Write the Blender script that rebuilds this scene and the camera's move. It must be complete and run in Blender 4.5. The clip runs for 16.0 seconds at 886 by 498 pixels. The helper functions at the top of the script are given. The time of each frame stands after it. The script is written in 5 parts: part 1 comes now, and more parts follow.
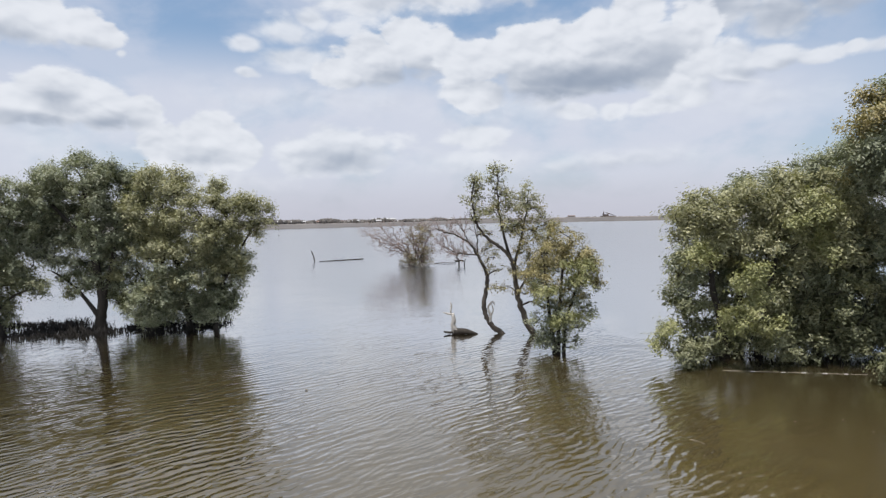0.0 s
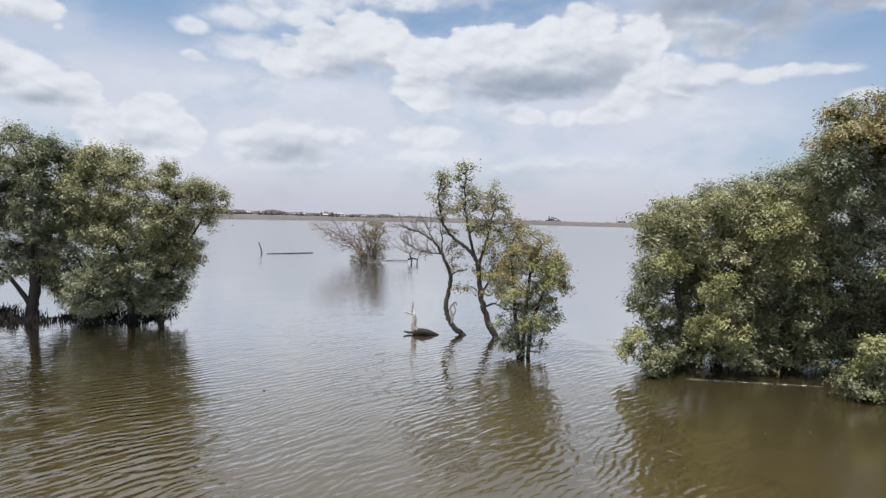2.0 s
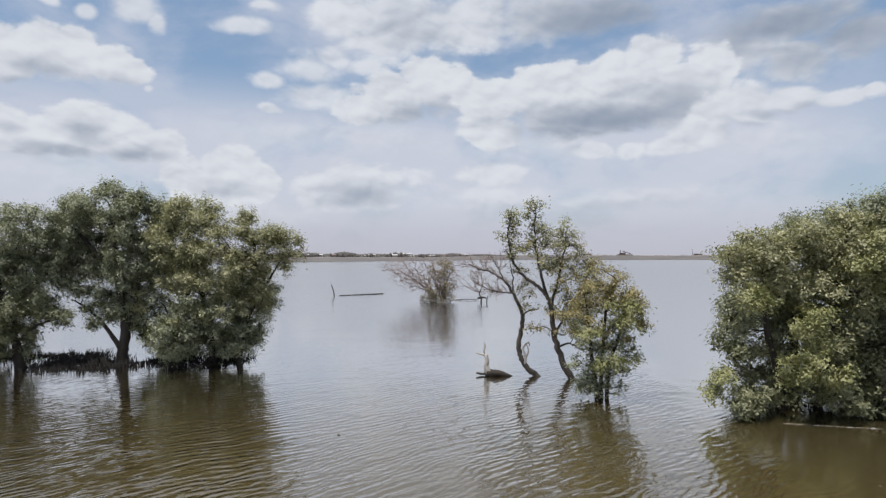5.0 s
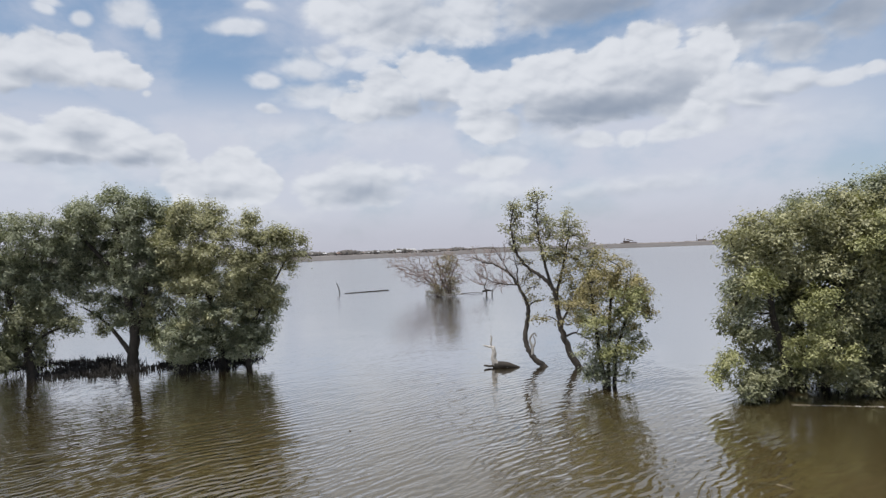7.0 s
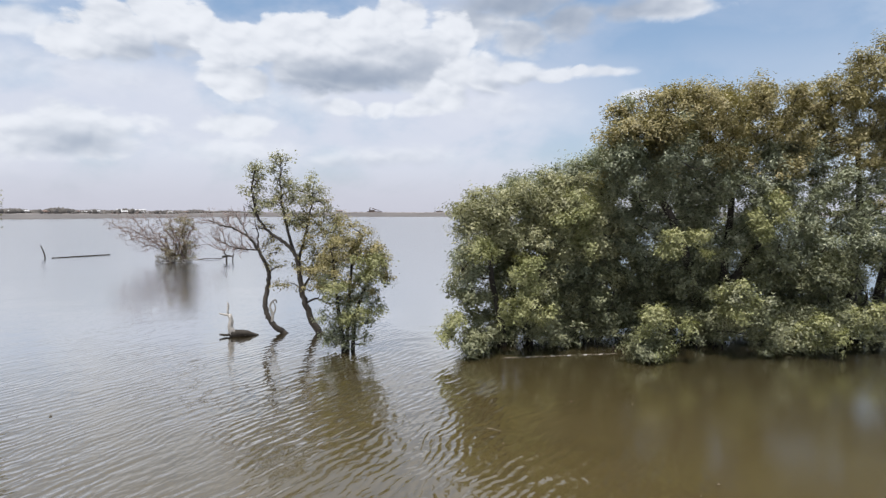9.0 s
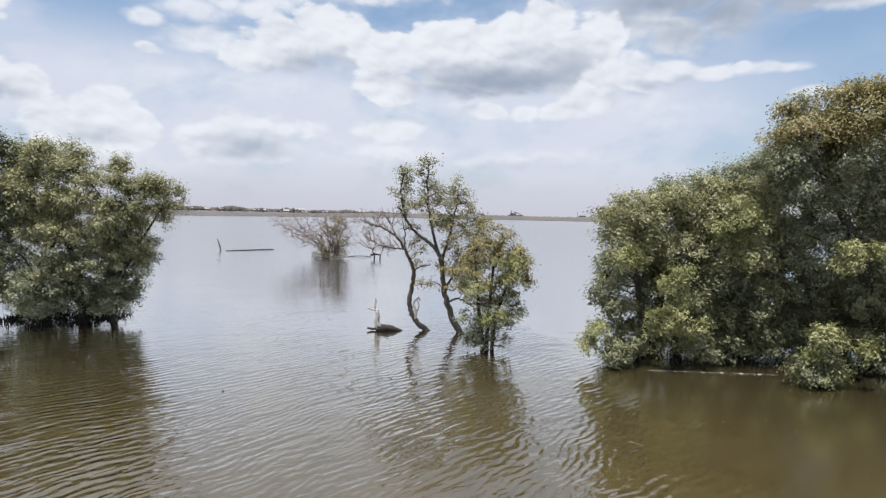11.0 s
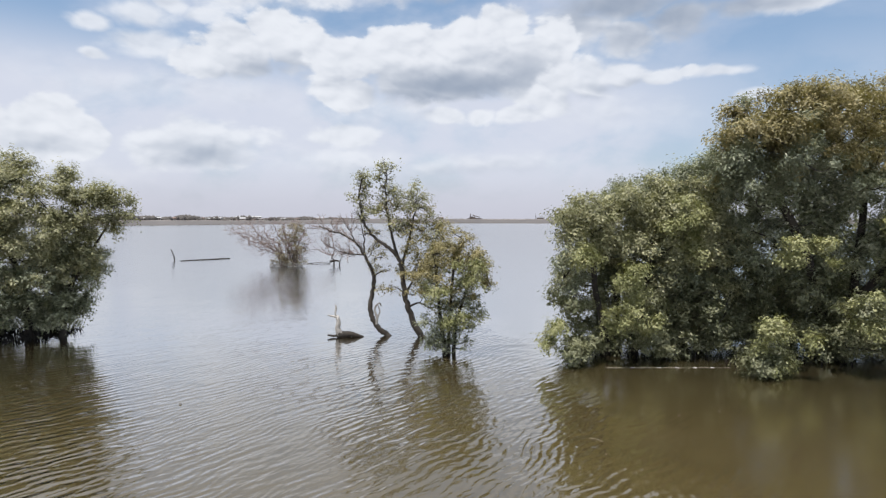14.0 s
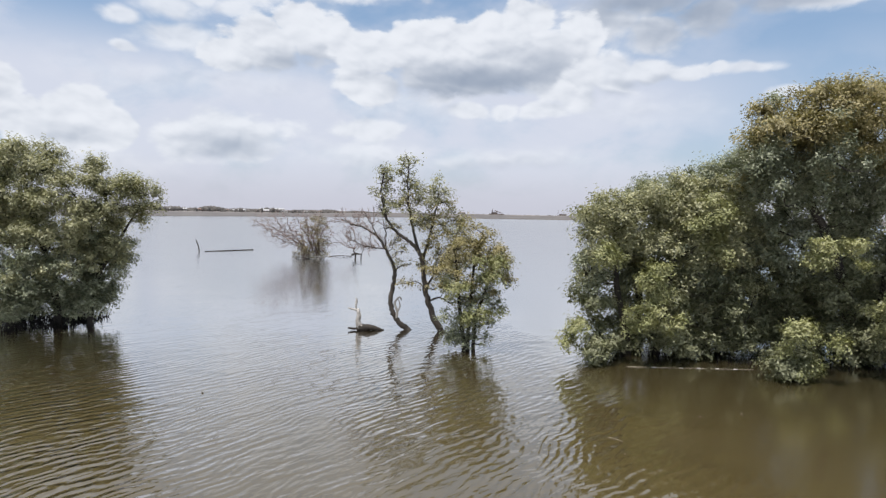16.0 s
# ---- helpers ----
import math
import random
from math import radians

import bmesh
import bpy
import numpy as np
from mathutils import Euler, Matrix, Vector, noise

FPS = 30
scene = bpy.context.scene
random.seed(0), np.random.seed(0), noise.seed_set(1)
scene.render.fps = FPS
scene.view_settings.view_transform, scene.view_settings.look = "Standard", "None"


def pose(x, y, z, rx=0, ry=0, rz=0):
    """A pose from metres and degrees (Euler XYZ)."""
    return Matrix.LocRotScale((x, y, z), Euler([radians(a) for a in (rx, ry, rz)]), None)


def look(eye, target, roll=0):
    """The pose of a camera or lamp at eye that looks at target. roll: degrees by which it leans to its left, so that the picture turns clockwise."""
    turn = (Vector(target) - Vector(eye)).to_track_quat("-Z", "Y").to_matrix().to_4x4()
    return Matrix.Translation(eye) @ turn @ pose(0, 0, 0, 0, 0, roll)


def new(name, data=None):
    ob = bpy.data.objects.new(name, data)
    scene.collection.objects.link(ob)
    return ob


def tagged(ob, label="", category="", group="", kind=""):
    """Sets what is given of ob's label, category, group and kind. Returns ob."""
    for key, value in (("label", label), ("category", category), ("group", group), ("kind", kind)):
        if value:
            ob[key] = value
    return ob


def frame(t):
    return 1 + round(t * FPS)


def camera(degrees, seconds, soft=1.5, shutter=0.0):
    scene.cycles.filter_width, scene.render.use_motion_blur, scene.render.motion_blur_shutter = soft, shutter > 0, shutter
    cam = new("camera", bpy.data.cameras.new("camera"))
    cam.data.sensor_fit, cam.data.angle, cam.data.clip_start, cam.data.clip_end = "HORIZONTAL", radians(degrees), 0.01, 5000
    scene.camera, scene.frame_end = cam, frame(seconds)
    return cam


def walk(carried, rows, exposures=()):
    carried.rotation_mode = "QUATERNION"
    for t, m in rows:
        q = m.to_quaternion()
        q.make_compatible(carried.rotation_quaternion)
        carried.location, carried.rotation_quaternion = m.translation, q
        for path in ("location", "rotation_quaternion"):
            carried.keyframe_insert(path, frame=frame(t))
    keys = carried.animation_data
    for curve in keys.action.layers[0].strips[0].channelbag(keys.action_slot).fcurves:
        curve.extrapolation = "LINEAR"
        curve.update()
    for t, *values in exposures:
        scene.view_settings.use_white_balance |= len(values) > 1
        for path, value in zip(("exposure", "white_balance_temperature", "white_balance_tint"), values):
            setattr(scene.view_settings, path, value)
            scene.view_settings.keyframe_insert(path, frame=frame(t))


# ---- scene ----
cam = camera(71.3, 16.0, soft=1.4)
PATH = [
    (0, (0.473, -0.597, 3.491), (0.35, 1.397, 3.401), -1.0),
    (0.5, (0.244, -0.33, 3.471), (0.02, 1.657, 3.431), 1.0),
    (1, (0.096, -0.318, 3.457), (-0.071, 1.673, 3.378), 1.6),
    (1.5, (-0.032, -0.12, 3.443), (0.042, 1.876, 3.351), 0.1),
    (2, (-0.076, -0.12, 3.467), (-0.025, 1.877, 3.372), 1.6),
    (2.5, (-0.107, -0.069, 3.48), (-0.167, 1.929, 3.416), 2.6),
    (3, (-0.102, -0.038, 3.499), (-0.181, 1.96, 3.44), 2.2),
    (3.5, (-0.161, -0.034, 3.508), (-0.28, 1.961, 3.457), 0.7),
    (4, (-0.161, 0.024, 3.516), (-0.305, 2.018, 3.471), 1.0),
    (4.5, (-0.148, 0.007, 3.513), (-0.314, 2.0, 3.541), 0.6),
    (6.8, (-0.107, -0.012, 3.49), (-0.246, 1.983, 3.495), -2.1),
    (7, (-0.126, -0.081, 3.505), (-0.309, 1.91, 3.513), -2.0),
    (7.5, (-0.091, -0.212, 3.503), (-0.136, 1.787, 3.506), -0.5),
    (8, (-0.093, -0.12, 3.445), (0.193, 1.859, 3.397), -0.5),
    (8.5, (-0.049, -0.051, 3.459), (0.471, 1.878, 3.366), -0.3),
    (9, (-0.007, 0.014, 3.472), (0.605, 1.915, 3.359), 0.1),
    (9.5, (0.001, 0.027, 3.475), (0.51, 1.959, 3.369), 0.7),
    (10, (-0.025, -0.013, 3.467), (0.241, 1.967, 3.385), 1.5),
    (10.2, (-0.073, -0.014, 3.455), (0.11, 1.976, 3.365), 1.8),
    (12.5, (-0.043, -0.041, 3.462), (0.136, 1.948, 3.345), 0.7),
    (13, (-0.067, -0.08, 3.454), (0.119, 1.91, 3.36), 0.6),
    (13.5, (-0.067, -0.079, 3.454), (0.153, 1.908, 3.377), 0.6),
    (14, (-0.054, -0.059, 3.458), (0.244, 1.917, 3.366), 0.1),
    (14.5, (-0.059, -0.066, 3.456), (0.26, 1.905, 3.35), 0.6),
    (15, (-0.068, -0.08, 3.454), (0.173, 1.902, 3.336), 1.1),
    (15.5, (-0.075, -0.091, 3.452), (0.186, 1.887, 3.313), 1.7),
    (16, (-0.049, -0.051, 3.46), (0.181, 1.932, 3.351), 1.0),
]
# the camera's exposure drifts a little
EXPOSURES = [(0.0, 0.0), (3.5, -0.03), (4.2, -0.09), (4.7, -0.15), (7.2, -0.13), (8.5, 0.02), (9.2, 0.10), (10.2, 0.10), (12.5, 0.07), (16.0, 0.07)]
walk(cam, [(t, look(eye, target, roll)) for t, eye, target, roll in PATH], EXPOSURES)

# ---- world, sun, exposure ----
SUN_EL, SUN_AZ = 76.0, 225.0      # degrees; azimuth clockwise from +y: behind and a little to the left


def sky_world():
    """Blue sky with haze towards the horizon and cumulus laid out by azimuth and elevation in degrees."""
    w = bpy.data.worlds.new("sky")
    scene.world = w
    w.use_nodes = True
    nt = w.node_tree
    nt.nodes.clear()
    N = nt.nodes.new

    def link(a, b):
        nt.links.new(a, b)

    def math_node(op, a, b=None, c=None):
        n = N("ShaderNodeMath")
        n.operation = op
        for k, v in enumerate((a, b, c)):
            if v is None:
                continue
            if isinstance(v, (int, float)):
                n.inputs[k].default_value = v
            else:
                link(v, n.inputs[k])
        return n.outputs[0]

    def mix(fac, a, b):
        n = N("ShaderNodeMix")
        n.data_type = "RGBA"
        for sock, v in ((n.inputs[0], fac), (n.inputs[6], a), (n.inputs[7], b)):
            if isinstance(v, (int, float)):
                sock.default_value = v
            elif isinstance(v, tuple):
                sock.default_value = (*v, 1)
            else:
                link(v, sock)
        return n.outputs[2]

    def ramp(v, lo, hi, a=0.0, b=1.0):
        n = N("ShaderNodeMapRange")
        n.interpolation_type = "SMOOTHSTEP"
        link(v, n.inputs[0])
        for k, x in enumerate((lo, hi, a, b)):
            n.inputs[k + 1].default_value = x
        return n.outputs[0]

    def noise_node(vec, scale, detail=6.0, rough=0.55, dist=0.0):
        n = N("ShaderNodeTexNoise")
        link(vec, n.inputs["Vector"])
        n.inputs["Scale"].default_value = scale
        n.inputs["Detail"].default_value = detail
        n.inputs["Roughness"].default_value = rough
        n.inputs["Distortion"].default_value = dist
        return n

    coord = N("ShaderNodeTexCoord").outputs["Generated"]
    xyz = N("ShaderNodeSeparateXYZ")
    link(coord, xyz.inputs[0])
    az = math_node("MULTIPLY", math_node("ARCTAN2", xyz.outputs[0], xyz.outputs[1]), 180 / math.pi)
    el = math_node("MULTIPLY", math_node("ARCSINE", xyz.outputs[2]), 180 / math.pi)
    flat = N("ShaderNodeCombineXYZ")
    link(az, flat.inputs[0])
    link(math_node("MULTIPLY", el, 1.7), flat.inputs[1])

    def shifted(dx, dy):
        v = N("ShaderNodeVectorMath")
        v.operation = "ADD"
        link(flat.outputs[0], v.inputs[0])
        v.inputs[1].default_value = (dx, dy, 0)
        return v.outputs[0]

    def lumps(vec, scale):
        n = N("ShaderNodeTexVoronoi")
        n.feature = "SMOOTH_F1"
        link(vec, n.inputs["Vector"])
        n.inputs["Scale"].default_value = scale
        n.inputs["Smoothness"].default_value = 0.30
        return math_node("SUBTRACT", 0.62, n.outputs["Distance"])

    def bent(vec, scale, amount, detail=3.0):
        """Coordinates pushed about by noise."""
        n = noise_node(vec, scale, detail, 0.55)
        w = N("ShaderNodeVectorMath")
        w.operation = "MULTIPLY_ADD"
        link(n.outputs["Color"], w.inputs[0])
        w.inputs[1].default_value = (amount, amount, 0)
        link(vec, w.inputs[2])
        return w.outputs[0]

    def swirl(vec):
        """Puffs: rounded heads of three sizes, and the same with frayed noise on it."""
        v = bent(vec, 0.26, 2.6, 2.0)
        heads = math_node("ADD", math_node("MULTIPLY", lumps(v, 0.22), 0.60), math_node("MULTIPLY", lumps(v, 0.55), 0.30))
        heads = math_node("ADD", heads, math_node("MULTIPLY", lumps(v, 1.4), 0.09))
        fine = noise_node(vec, 0.20, 10.0, 0.60, 0.3)
        return heads, math_node("ADD", heads, math_node("MULTIPLY", math_node("SUBTRACT", fine.outputs["Fac"], 0.5), 1.9))

    heads, puff = swirl(flat.outputs[0])
    heads_lit, _ = swirl(shifted(-0.35, 0.85))
    relief = math_node("SUBTRACT", heads, heads_lit)
    wisp = noise_node(flat.outputs[0], 0.075, 6.0, 0.55, 0.2)

    plain = N("ShaderNodeCombineXYZ")
    link(az, plain.inputs[0])
    link(el, plain.inputs[1])

    sky = N("ShaderNodeTexSky")
    sky.sky_type = "NISHITA"
    sky.sun_disc = False
    sky.sun_elevation = radians(SUN_EL)
    sky.sun_rotation = radians(SUN_AZ)
    sky.dust_density = 1.5
    gain = N("ShaderNodeVectorMath")
    gain.operation = "SCALE"
    link(sky.outputs[0], gain.inputs[0])
    gain.inputs["Scale"].default_value = SKY_GAIN
    col = mix(0.30, gain.outputs[0], (0.36, 0.57, 0.86))

    # thin veil over most of the sky, denser low down, thinning to the far right
    veil = ramp(wisp.outputs["Fac"], 0.38, 0.66)
    low = ramp(el, 17.0, 10.5)
    right_clear = ramp(az, 20.0, 38.0, 1.0, 0.35)
    streak = ramp(noise_node(shifted(40.0, 7.0), 0.10, 6.0, 0.55, 0.2).outputs["Fac"], 0.30, 0.56, 0.45, 1.0)
    veil = math_node("MULTIPLY", math_node("MAXIMUM", math_node("MULTIPLY", veil, 0.60), math_node("MULTIPLY", math_node("MULTIPLY", low, streak), 0.88)), right_clear)
    col = mix(veil, col, (0.675, 0.700, 0.800))

    # scattered fair-weather cumulus elsewhere round the sky
    field = ramp(math_node("ADD", noise_node(flat.outputs[0], 0.045, 8.0, 0.58).outputs["Fac"], math_node("MULTIPLY", puff, 0.10)), 0.46, 0.62)
    outside = math_node("MAXIMUM", ramp(math_node("ABSOLUTE", az), 48.0, 62.0), ramp(el, 24.0, 30.0))
    col = mix(math_node("MULTIPLY", math_node("MULTIPLY", field, outside), 0.9), col, (0.92, 0.93, 0.97))

    # thick bright overcast above the view
    col = mix(ramp(el, 20.0, 33.0, 0.0, 0.75), col, (0.84, 0.90, 1.02))

    bent_xyz = N("ShaderNodeSeparateXYZ")
    link(bent(plain.outputs[0], 0.16, 1.7), bent_xyz.inputs[0])
    across, above = bent_xyz.outputs[0], bent_xyz.outputs[1]

    def distance_to(lobes):
        """Nearest of some ellipses (azimuth, elevation, half-width, half-height): 0 at a heart, 1 at a rim."""
        best = None
        for a, e, ra, re in lobes:
            u = math_node("MULTIPLY_ADD", across, 1 / ra, -(a + 0.85) / ra)
            v = math_node("MULTIPLY_ADD", above, 1 / re, -(e + 0.85) / re)
            d = math_node("MULTIPLY_ADD", u, u, math_node("MULTIPLY", v, v))
            best = d if best is None else math_node("MINIMUM", best, d)
        return math_node("SQRT", best)

    # clouds, the farther groups first: sunlit heads, then the grey of their undersides
    for soft, amount, lobes, greys in SKY_GROUPS:
        grey = None
        for a, e, ra, re, deep in greys:
            g = ramp(distance_to([(a, e, ra, re)]), 1.75, 0.10, 0.0, deep)
            grey = g if grey is None else math_node("MAXIMUM", grey, g)
        body = math_node("ADD", math_node("SUBTRACT", 1.12, distance_to(lobes)), math_node("MULTIPLY", puff, 0.72))
        # crisp heads, undersides that melt into the veil
        span = math_node("MULTIPLY_ADD", grey, 0.30, soft)
        mask = math_node("MULTIPLY", ramp(math_node("DIVIDE", body, span), 0.0, 1.0), amount)
        lit = math_node("ADD", 0.86, math_node("MULTIPLY", relief, math_node("MULTIPLY_ADD", grey, -0.7, 1.05)))
        lit = math_node("SUBTRACT", lit, math_node("MULTIPLY", grey, 0.80))
        tint = mix(ramp(lit, -0.20, 1.10), CLOUD_SHADE, CLOUD_LIT)
        col = mix(mask, col, tint)
    # haze over the horizon
    col = mix(ramp(el, 5.5, 0.0, 0.0, 0.85), col, (0.548, 0.554, 0.638))
    col = mix(ramp(el, 0.0, -1.5), col, (0.30, 0.29, 0.27))
    bg = N("ShaderNodeBackground")
    link(col, bg.inputs[0])
    out = N("ShaderNodeOutputWorld")
    link(bg.outputs[0], out.inputs[0])


SKY_GAIN = 0.115
CLOUD_LIT, CLOUD_SHADE = (0.795, 0.825, 0.885), (0.275, 0.335, 0.440)
# rim softness, cover, lobes and their grey undersides: azimuth, elevation, half-width, half-height in degrees (and depth of the grey)
SKY_GROUPS = [
    # bright veil behind everything
    (1.5, 0.55,
     [(-15.0, 11.0, 17.0, 2.4), (4.0, 10.0, 14.0, 2.6), (-36.0, 7.5, 10.0, 3.5), (14.0, 16.0, 14.0, 3.0), (24.0, 9.5, 9.0, 2.2), (-8.0, 18.5, 7.0, 2.5)],
     [(-6.0, 8.4, 9.0, 0.9, 0.25), (-24.0, 4.6, 9.0, 1.0, 0.25)]),
    # high grey sheet and wisps
    (0.50, 0.95,
     [(6.7, 21.2, 7.5, 2.2), (-8.9, 20.7, 6.3, 2.8), (-14.1, 21.3, 3.6, 2.0), (-2.6, 21.2, 4.2, 2.7), (24.0, 18.5, 6.7, 1.6), (20.2, 16.7, 3.6, 2.2), (24.7, 15.5, 2.7, 1.7), (36.0, 17.2, 6.5, 1.1), (29.6, 16.7, 3.2, 1.6)],
     [(9.7, 20.7, 8.5, 2.0, 1.0), (4.1, 20.5, 3.1, 1.5, 0.55), (24.0, 18.4, 8.0, 1.7, 0.95), (28.5, 17.1, 4.5, 1.5, 0.9), (-7.9, 20.7, 3.7, 1.9, 0.45), (33.2, 17.5, 5.5, 1.4, 0.85), (20.6, 16.0, 2.5, 1.3, 0.35), (20.4, 17.0, 4.5, 2.4, 0.55), (25.0, 15.6, 4.0, 2.0, 0.6), (29.8, 16.4, 4.0, 2.2, 0.8)]),
    # broken puffs
    (0.75, 0.85,
     [(-37.7, 19.5, 0.8, 0.6), (-35.2, 19.2, 0.8, 0.6), (-31.3, 20.0, 2.1, 1.4), (-29.9, 19.2, 0.9, 1.0), (-30.7, 14.1, 0.5, 0.4), (-23.0, 19.7, 2.2, 0.8), (-21.1, 21.4, 1.7, 0.6), (-17.3, 16.7, 3.1, 1.3), (-20.8, 15.6, 1.7, 0.7), (-15.0, 17.7, 1.5, 1.1), (-12.2, 17.2, 2.1, 0.8), (-16.4, 14.5, 3.5, 1.3), (-20.6, 13.2, 1.2, 0.4), (-37.5, 20.0, 1.1, 0.5), (35.2, 10.3, 1.9, 0.6), (32.8, 12.6, 2.9, 0.5)],
     [(-16.3, 15.2, 2.5, 0.8, 0.25)]),
    # near cumulus of the upper row
    (0.27, 1.0,
     [(-37.6, 15.6, 3.3, 2.1), (-35.7, 16.6, 1.7, 1.4), (-33.3, 15.8, 2.1, 1.5), (-31.6, 15.4, 1.5, 1.2), (-40.0, 14.6, 2.1, 1.9), (-6.2, 16.6, 2.5, 1.7), (-9.4, 14.5, 3.6, 2.2), (-12.3, 13.4, 2.3, 1.3), (-4.4, 15.1, 3.1, 2.4)],
     [(-37.5, 14.3, 2.6, 1.0, 0.5), (-38.4, 12.9, 3.3, 0.8, 0.6), (-32.5, 14.4, 1.7, 0.5, 0.3), (-6.8, 13.3, 3.7, 1.1, 0.75), (-9.2, 12.5, 3.1, 0.7, 0.55)]),
    # great cumulus
    (0.27, 1.0,
     [(-0.8, 14.1, 3.2, 2.3), (3.1, 14.7, 2.9, 2.1), (7.0, 15.3, 3.0, 2.4), (10.5, 16.2, 2.5, 2.0), (13.9, 16.6, 2.7, 2.2), (15.1, 13.6, 5.3, 3.3), (7.9, 12.6, 7.4, 2.2), (18.6, 15.4, 2.3, 2.5), (-0.3, 11.5, 3.1, 1.5), (-35.1, 10.2, 3.8, 2.0), (-39.4, 9.3, 2.4, 1.9), (-32.1, 9.6, 2.4, 1.8), (-28.9, 9.2, 1.6, 1.5), (-24.4, 7.2, 3.5, 2.2), (-21.8, 6.7, 2.3, 1.8), (-27.4, 6.7, 2.1, 2.0)],
     [(10.3, 12.3, 8.2, 1.3, 1.0), (6.3, 11.4, 5.5, 1.0, 0.85), (16.0, 13.0, 3.6, 1.7, 0.75), (12.8, 14.3, 2.8, 1.2, 0.3), (-35.1, 10.0, 1.7, 1.1, 0.6), (-36.9, 8.3, 2.7, 0.7, 0.75), (-31.3, 8.3, 2.4, 0.8, 0.75), (-24.7, 6.0, 2.8, 0.9, 0.5), (-40.0, 9.5, 0.9, 0.7, 0.4)]),
    # lower heads
    (0.48, 0.92,
     [(9.0, 9.6, 2.3, 0.9), (12.2, 9.6, 1.7, 0.9), (15.5, 9.5, 2.3, 0.9), (18.2, 10.9, 2.2, 1.6), (21.3, 12.4, 2.7, 1.8), (24.6, 12.7, 2.4, 1.1), (27.7, 12.6, 2.3, 0.7), (29.8, 12.8, 1.0, 0.4), (-0.5, 7.4, 3.1, 1.3), (-12.5, 6.6, 5.7, 2.2), (-16.6, 6.0, 2.5, 1.6)],
     [(21.4, 10.4, 2.1, 0.7, 0.85), (23.3, 11.5, 1.8, 0.5, 0.7), (25.7, 12.0, 1.9, 0.4, 0.4), (4.2, 9.9, 2.8, 0.7, 0.7), (-12.6, 5.6, 4.1, 1.1, 0.7), (-5.4, 10.2, 1.9, 0.7, 0.5), (-11.1, 11.0, 1.6, 0.5, 0.4)]),
    # long low banks
    (1.1, 0.75,
     [(13.4, 5.2, 7.0, 1.1), (7.1, 4.7, 3.0, 1.0), (-0.1, 5.1, 7.8, 2.1), (-23.6, 3.9, 7.1, 1.5)],
     [(14.8, 3.8, 10.1, 1.3, 0.55), (0.9, 3.7, 8.8, 1.1, 0.3)]),
]
sky_world()

sun = new("sun", bpy.data.lights.new("sun", "SUN"))
sun.data.energy, sun.data.angle, sun.data.color = 5.0, radians(0.6), (1.0, 0.95, 0.87)
sun.matrix_world = look((math.sin(radians(SUN_AZ)) * 50, math.cos(radians(SUN_AZ)) * 50, 50 * math.tan(radians(SUN_EL))), (0, 0, 0))


# ---- materials ----
def material(name):
    m = bpy.data.materials.new(name)
    m.use_nodes = True
    nt = m.node_tree
    return m, nt, nt.nodes["Principled BSDF"]


def noise_tex(nt, scale, detail=5.0, rough=0.55, coord="Object", stretch=(1, 1, 1), turn=0.0):
    c = nt.nodes.new("ShaderNodeTexCoord")
    mp = nt.nodes.new("ShaderNodeMapping")
    mp.inputs[2].default_value = (0, 0, radians(turn))
    mp.inputs[3].default_value = stretch
    nt.links.new(c.outputs[coord], mp.inputs[0])
    n = nt.nodes.new("ShaderNodeTexNoise")
    n.inputs["Scale"].default_value = scale
    n.inputs["Detail"].default_value = detail
    n.inputs["Roughness"].default_value = rough
    nt.links.new(mp.outputs[0], n.inputs["Vector"])
    return n.outputs["Fac"]


def colour_ramp(nt, value, stops):
    r = nt.nodes.new("ShaderNodeValToRGB")
    el = r.color_ramp.elements
    while len(el) < len(stops):
        el.new(0.5)
    for e, (p, c) in zip(el, stops):
        e.position, e.color = p, (*c, 1)
    nt.links.new(value, r.inputs[0])
    return r.outputs[0]


def calc(nt, op, a, b):
    n = nt.nodes.new("ShaderNodeMath")
    n.operation = op
    for k, v in enumerate((a, b)):
        if isinstance(v, (int, float)):
            n.inputs[k].default_value = v
        else:
            nt.links.new(v, n.inputs[k])
    return n.outputs[0]


def blend(nt, fac, a, b, how="MIX"):
    n = nt.nodes.new("ShaderNodeMix")
    n.data_type, n.blend_type = "RGBA", how
    for sock, v in ((n.inputs[0], fac), (n.inputs[6], a), (n.inputs[7], b)):
        if isinstance(v, (int, float)):
            sock.default_value = v
        elif isinstance(v, tuple):
            sock.default_value = (*v, 1)
        else:
            nt.links.new(v, sock)
    return n.outputs[2]


def bump(nt, bsdf, height, distance, strength=1.0):
    b = nt.nodes.new("ShaderNodeBump")
    b.inputs["Strength"].default_value = strength
    b.inputs["Distance"].default_value = distance
    nt.links.new(height, b.inputs["Height"])
    nt.links.new(b.outputs[0], bsdf.inputs["Normal"])


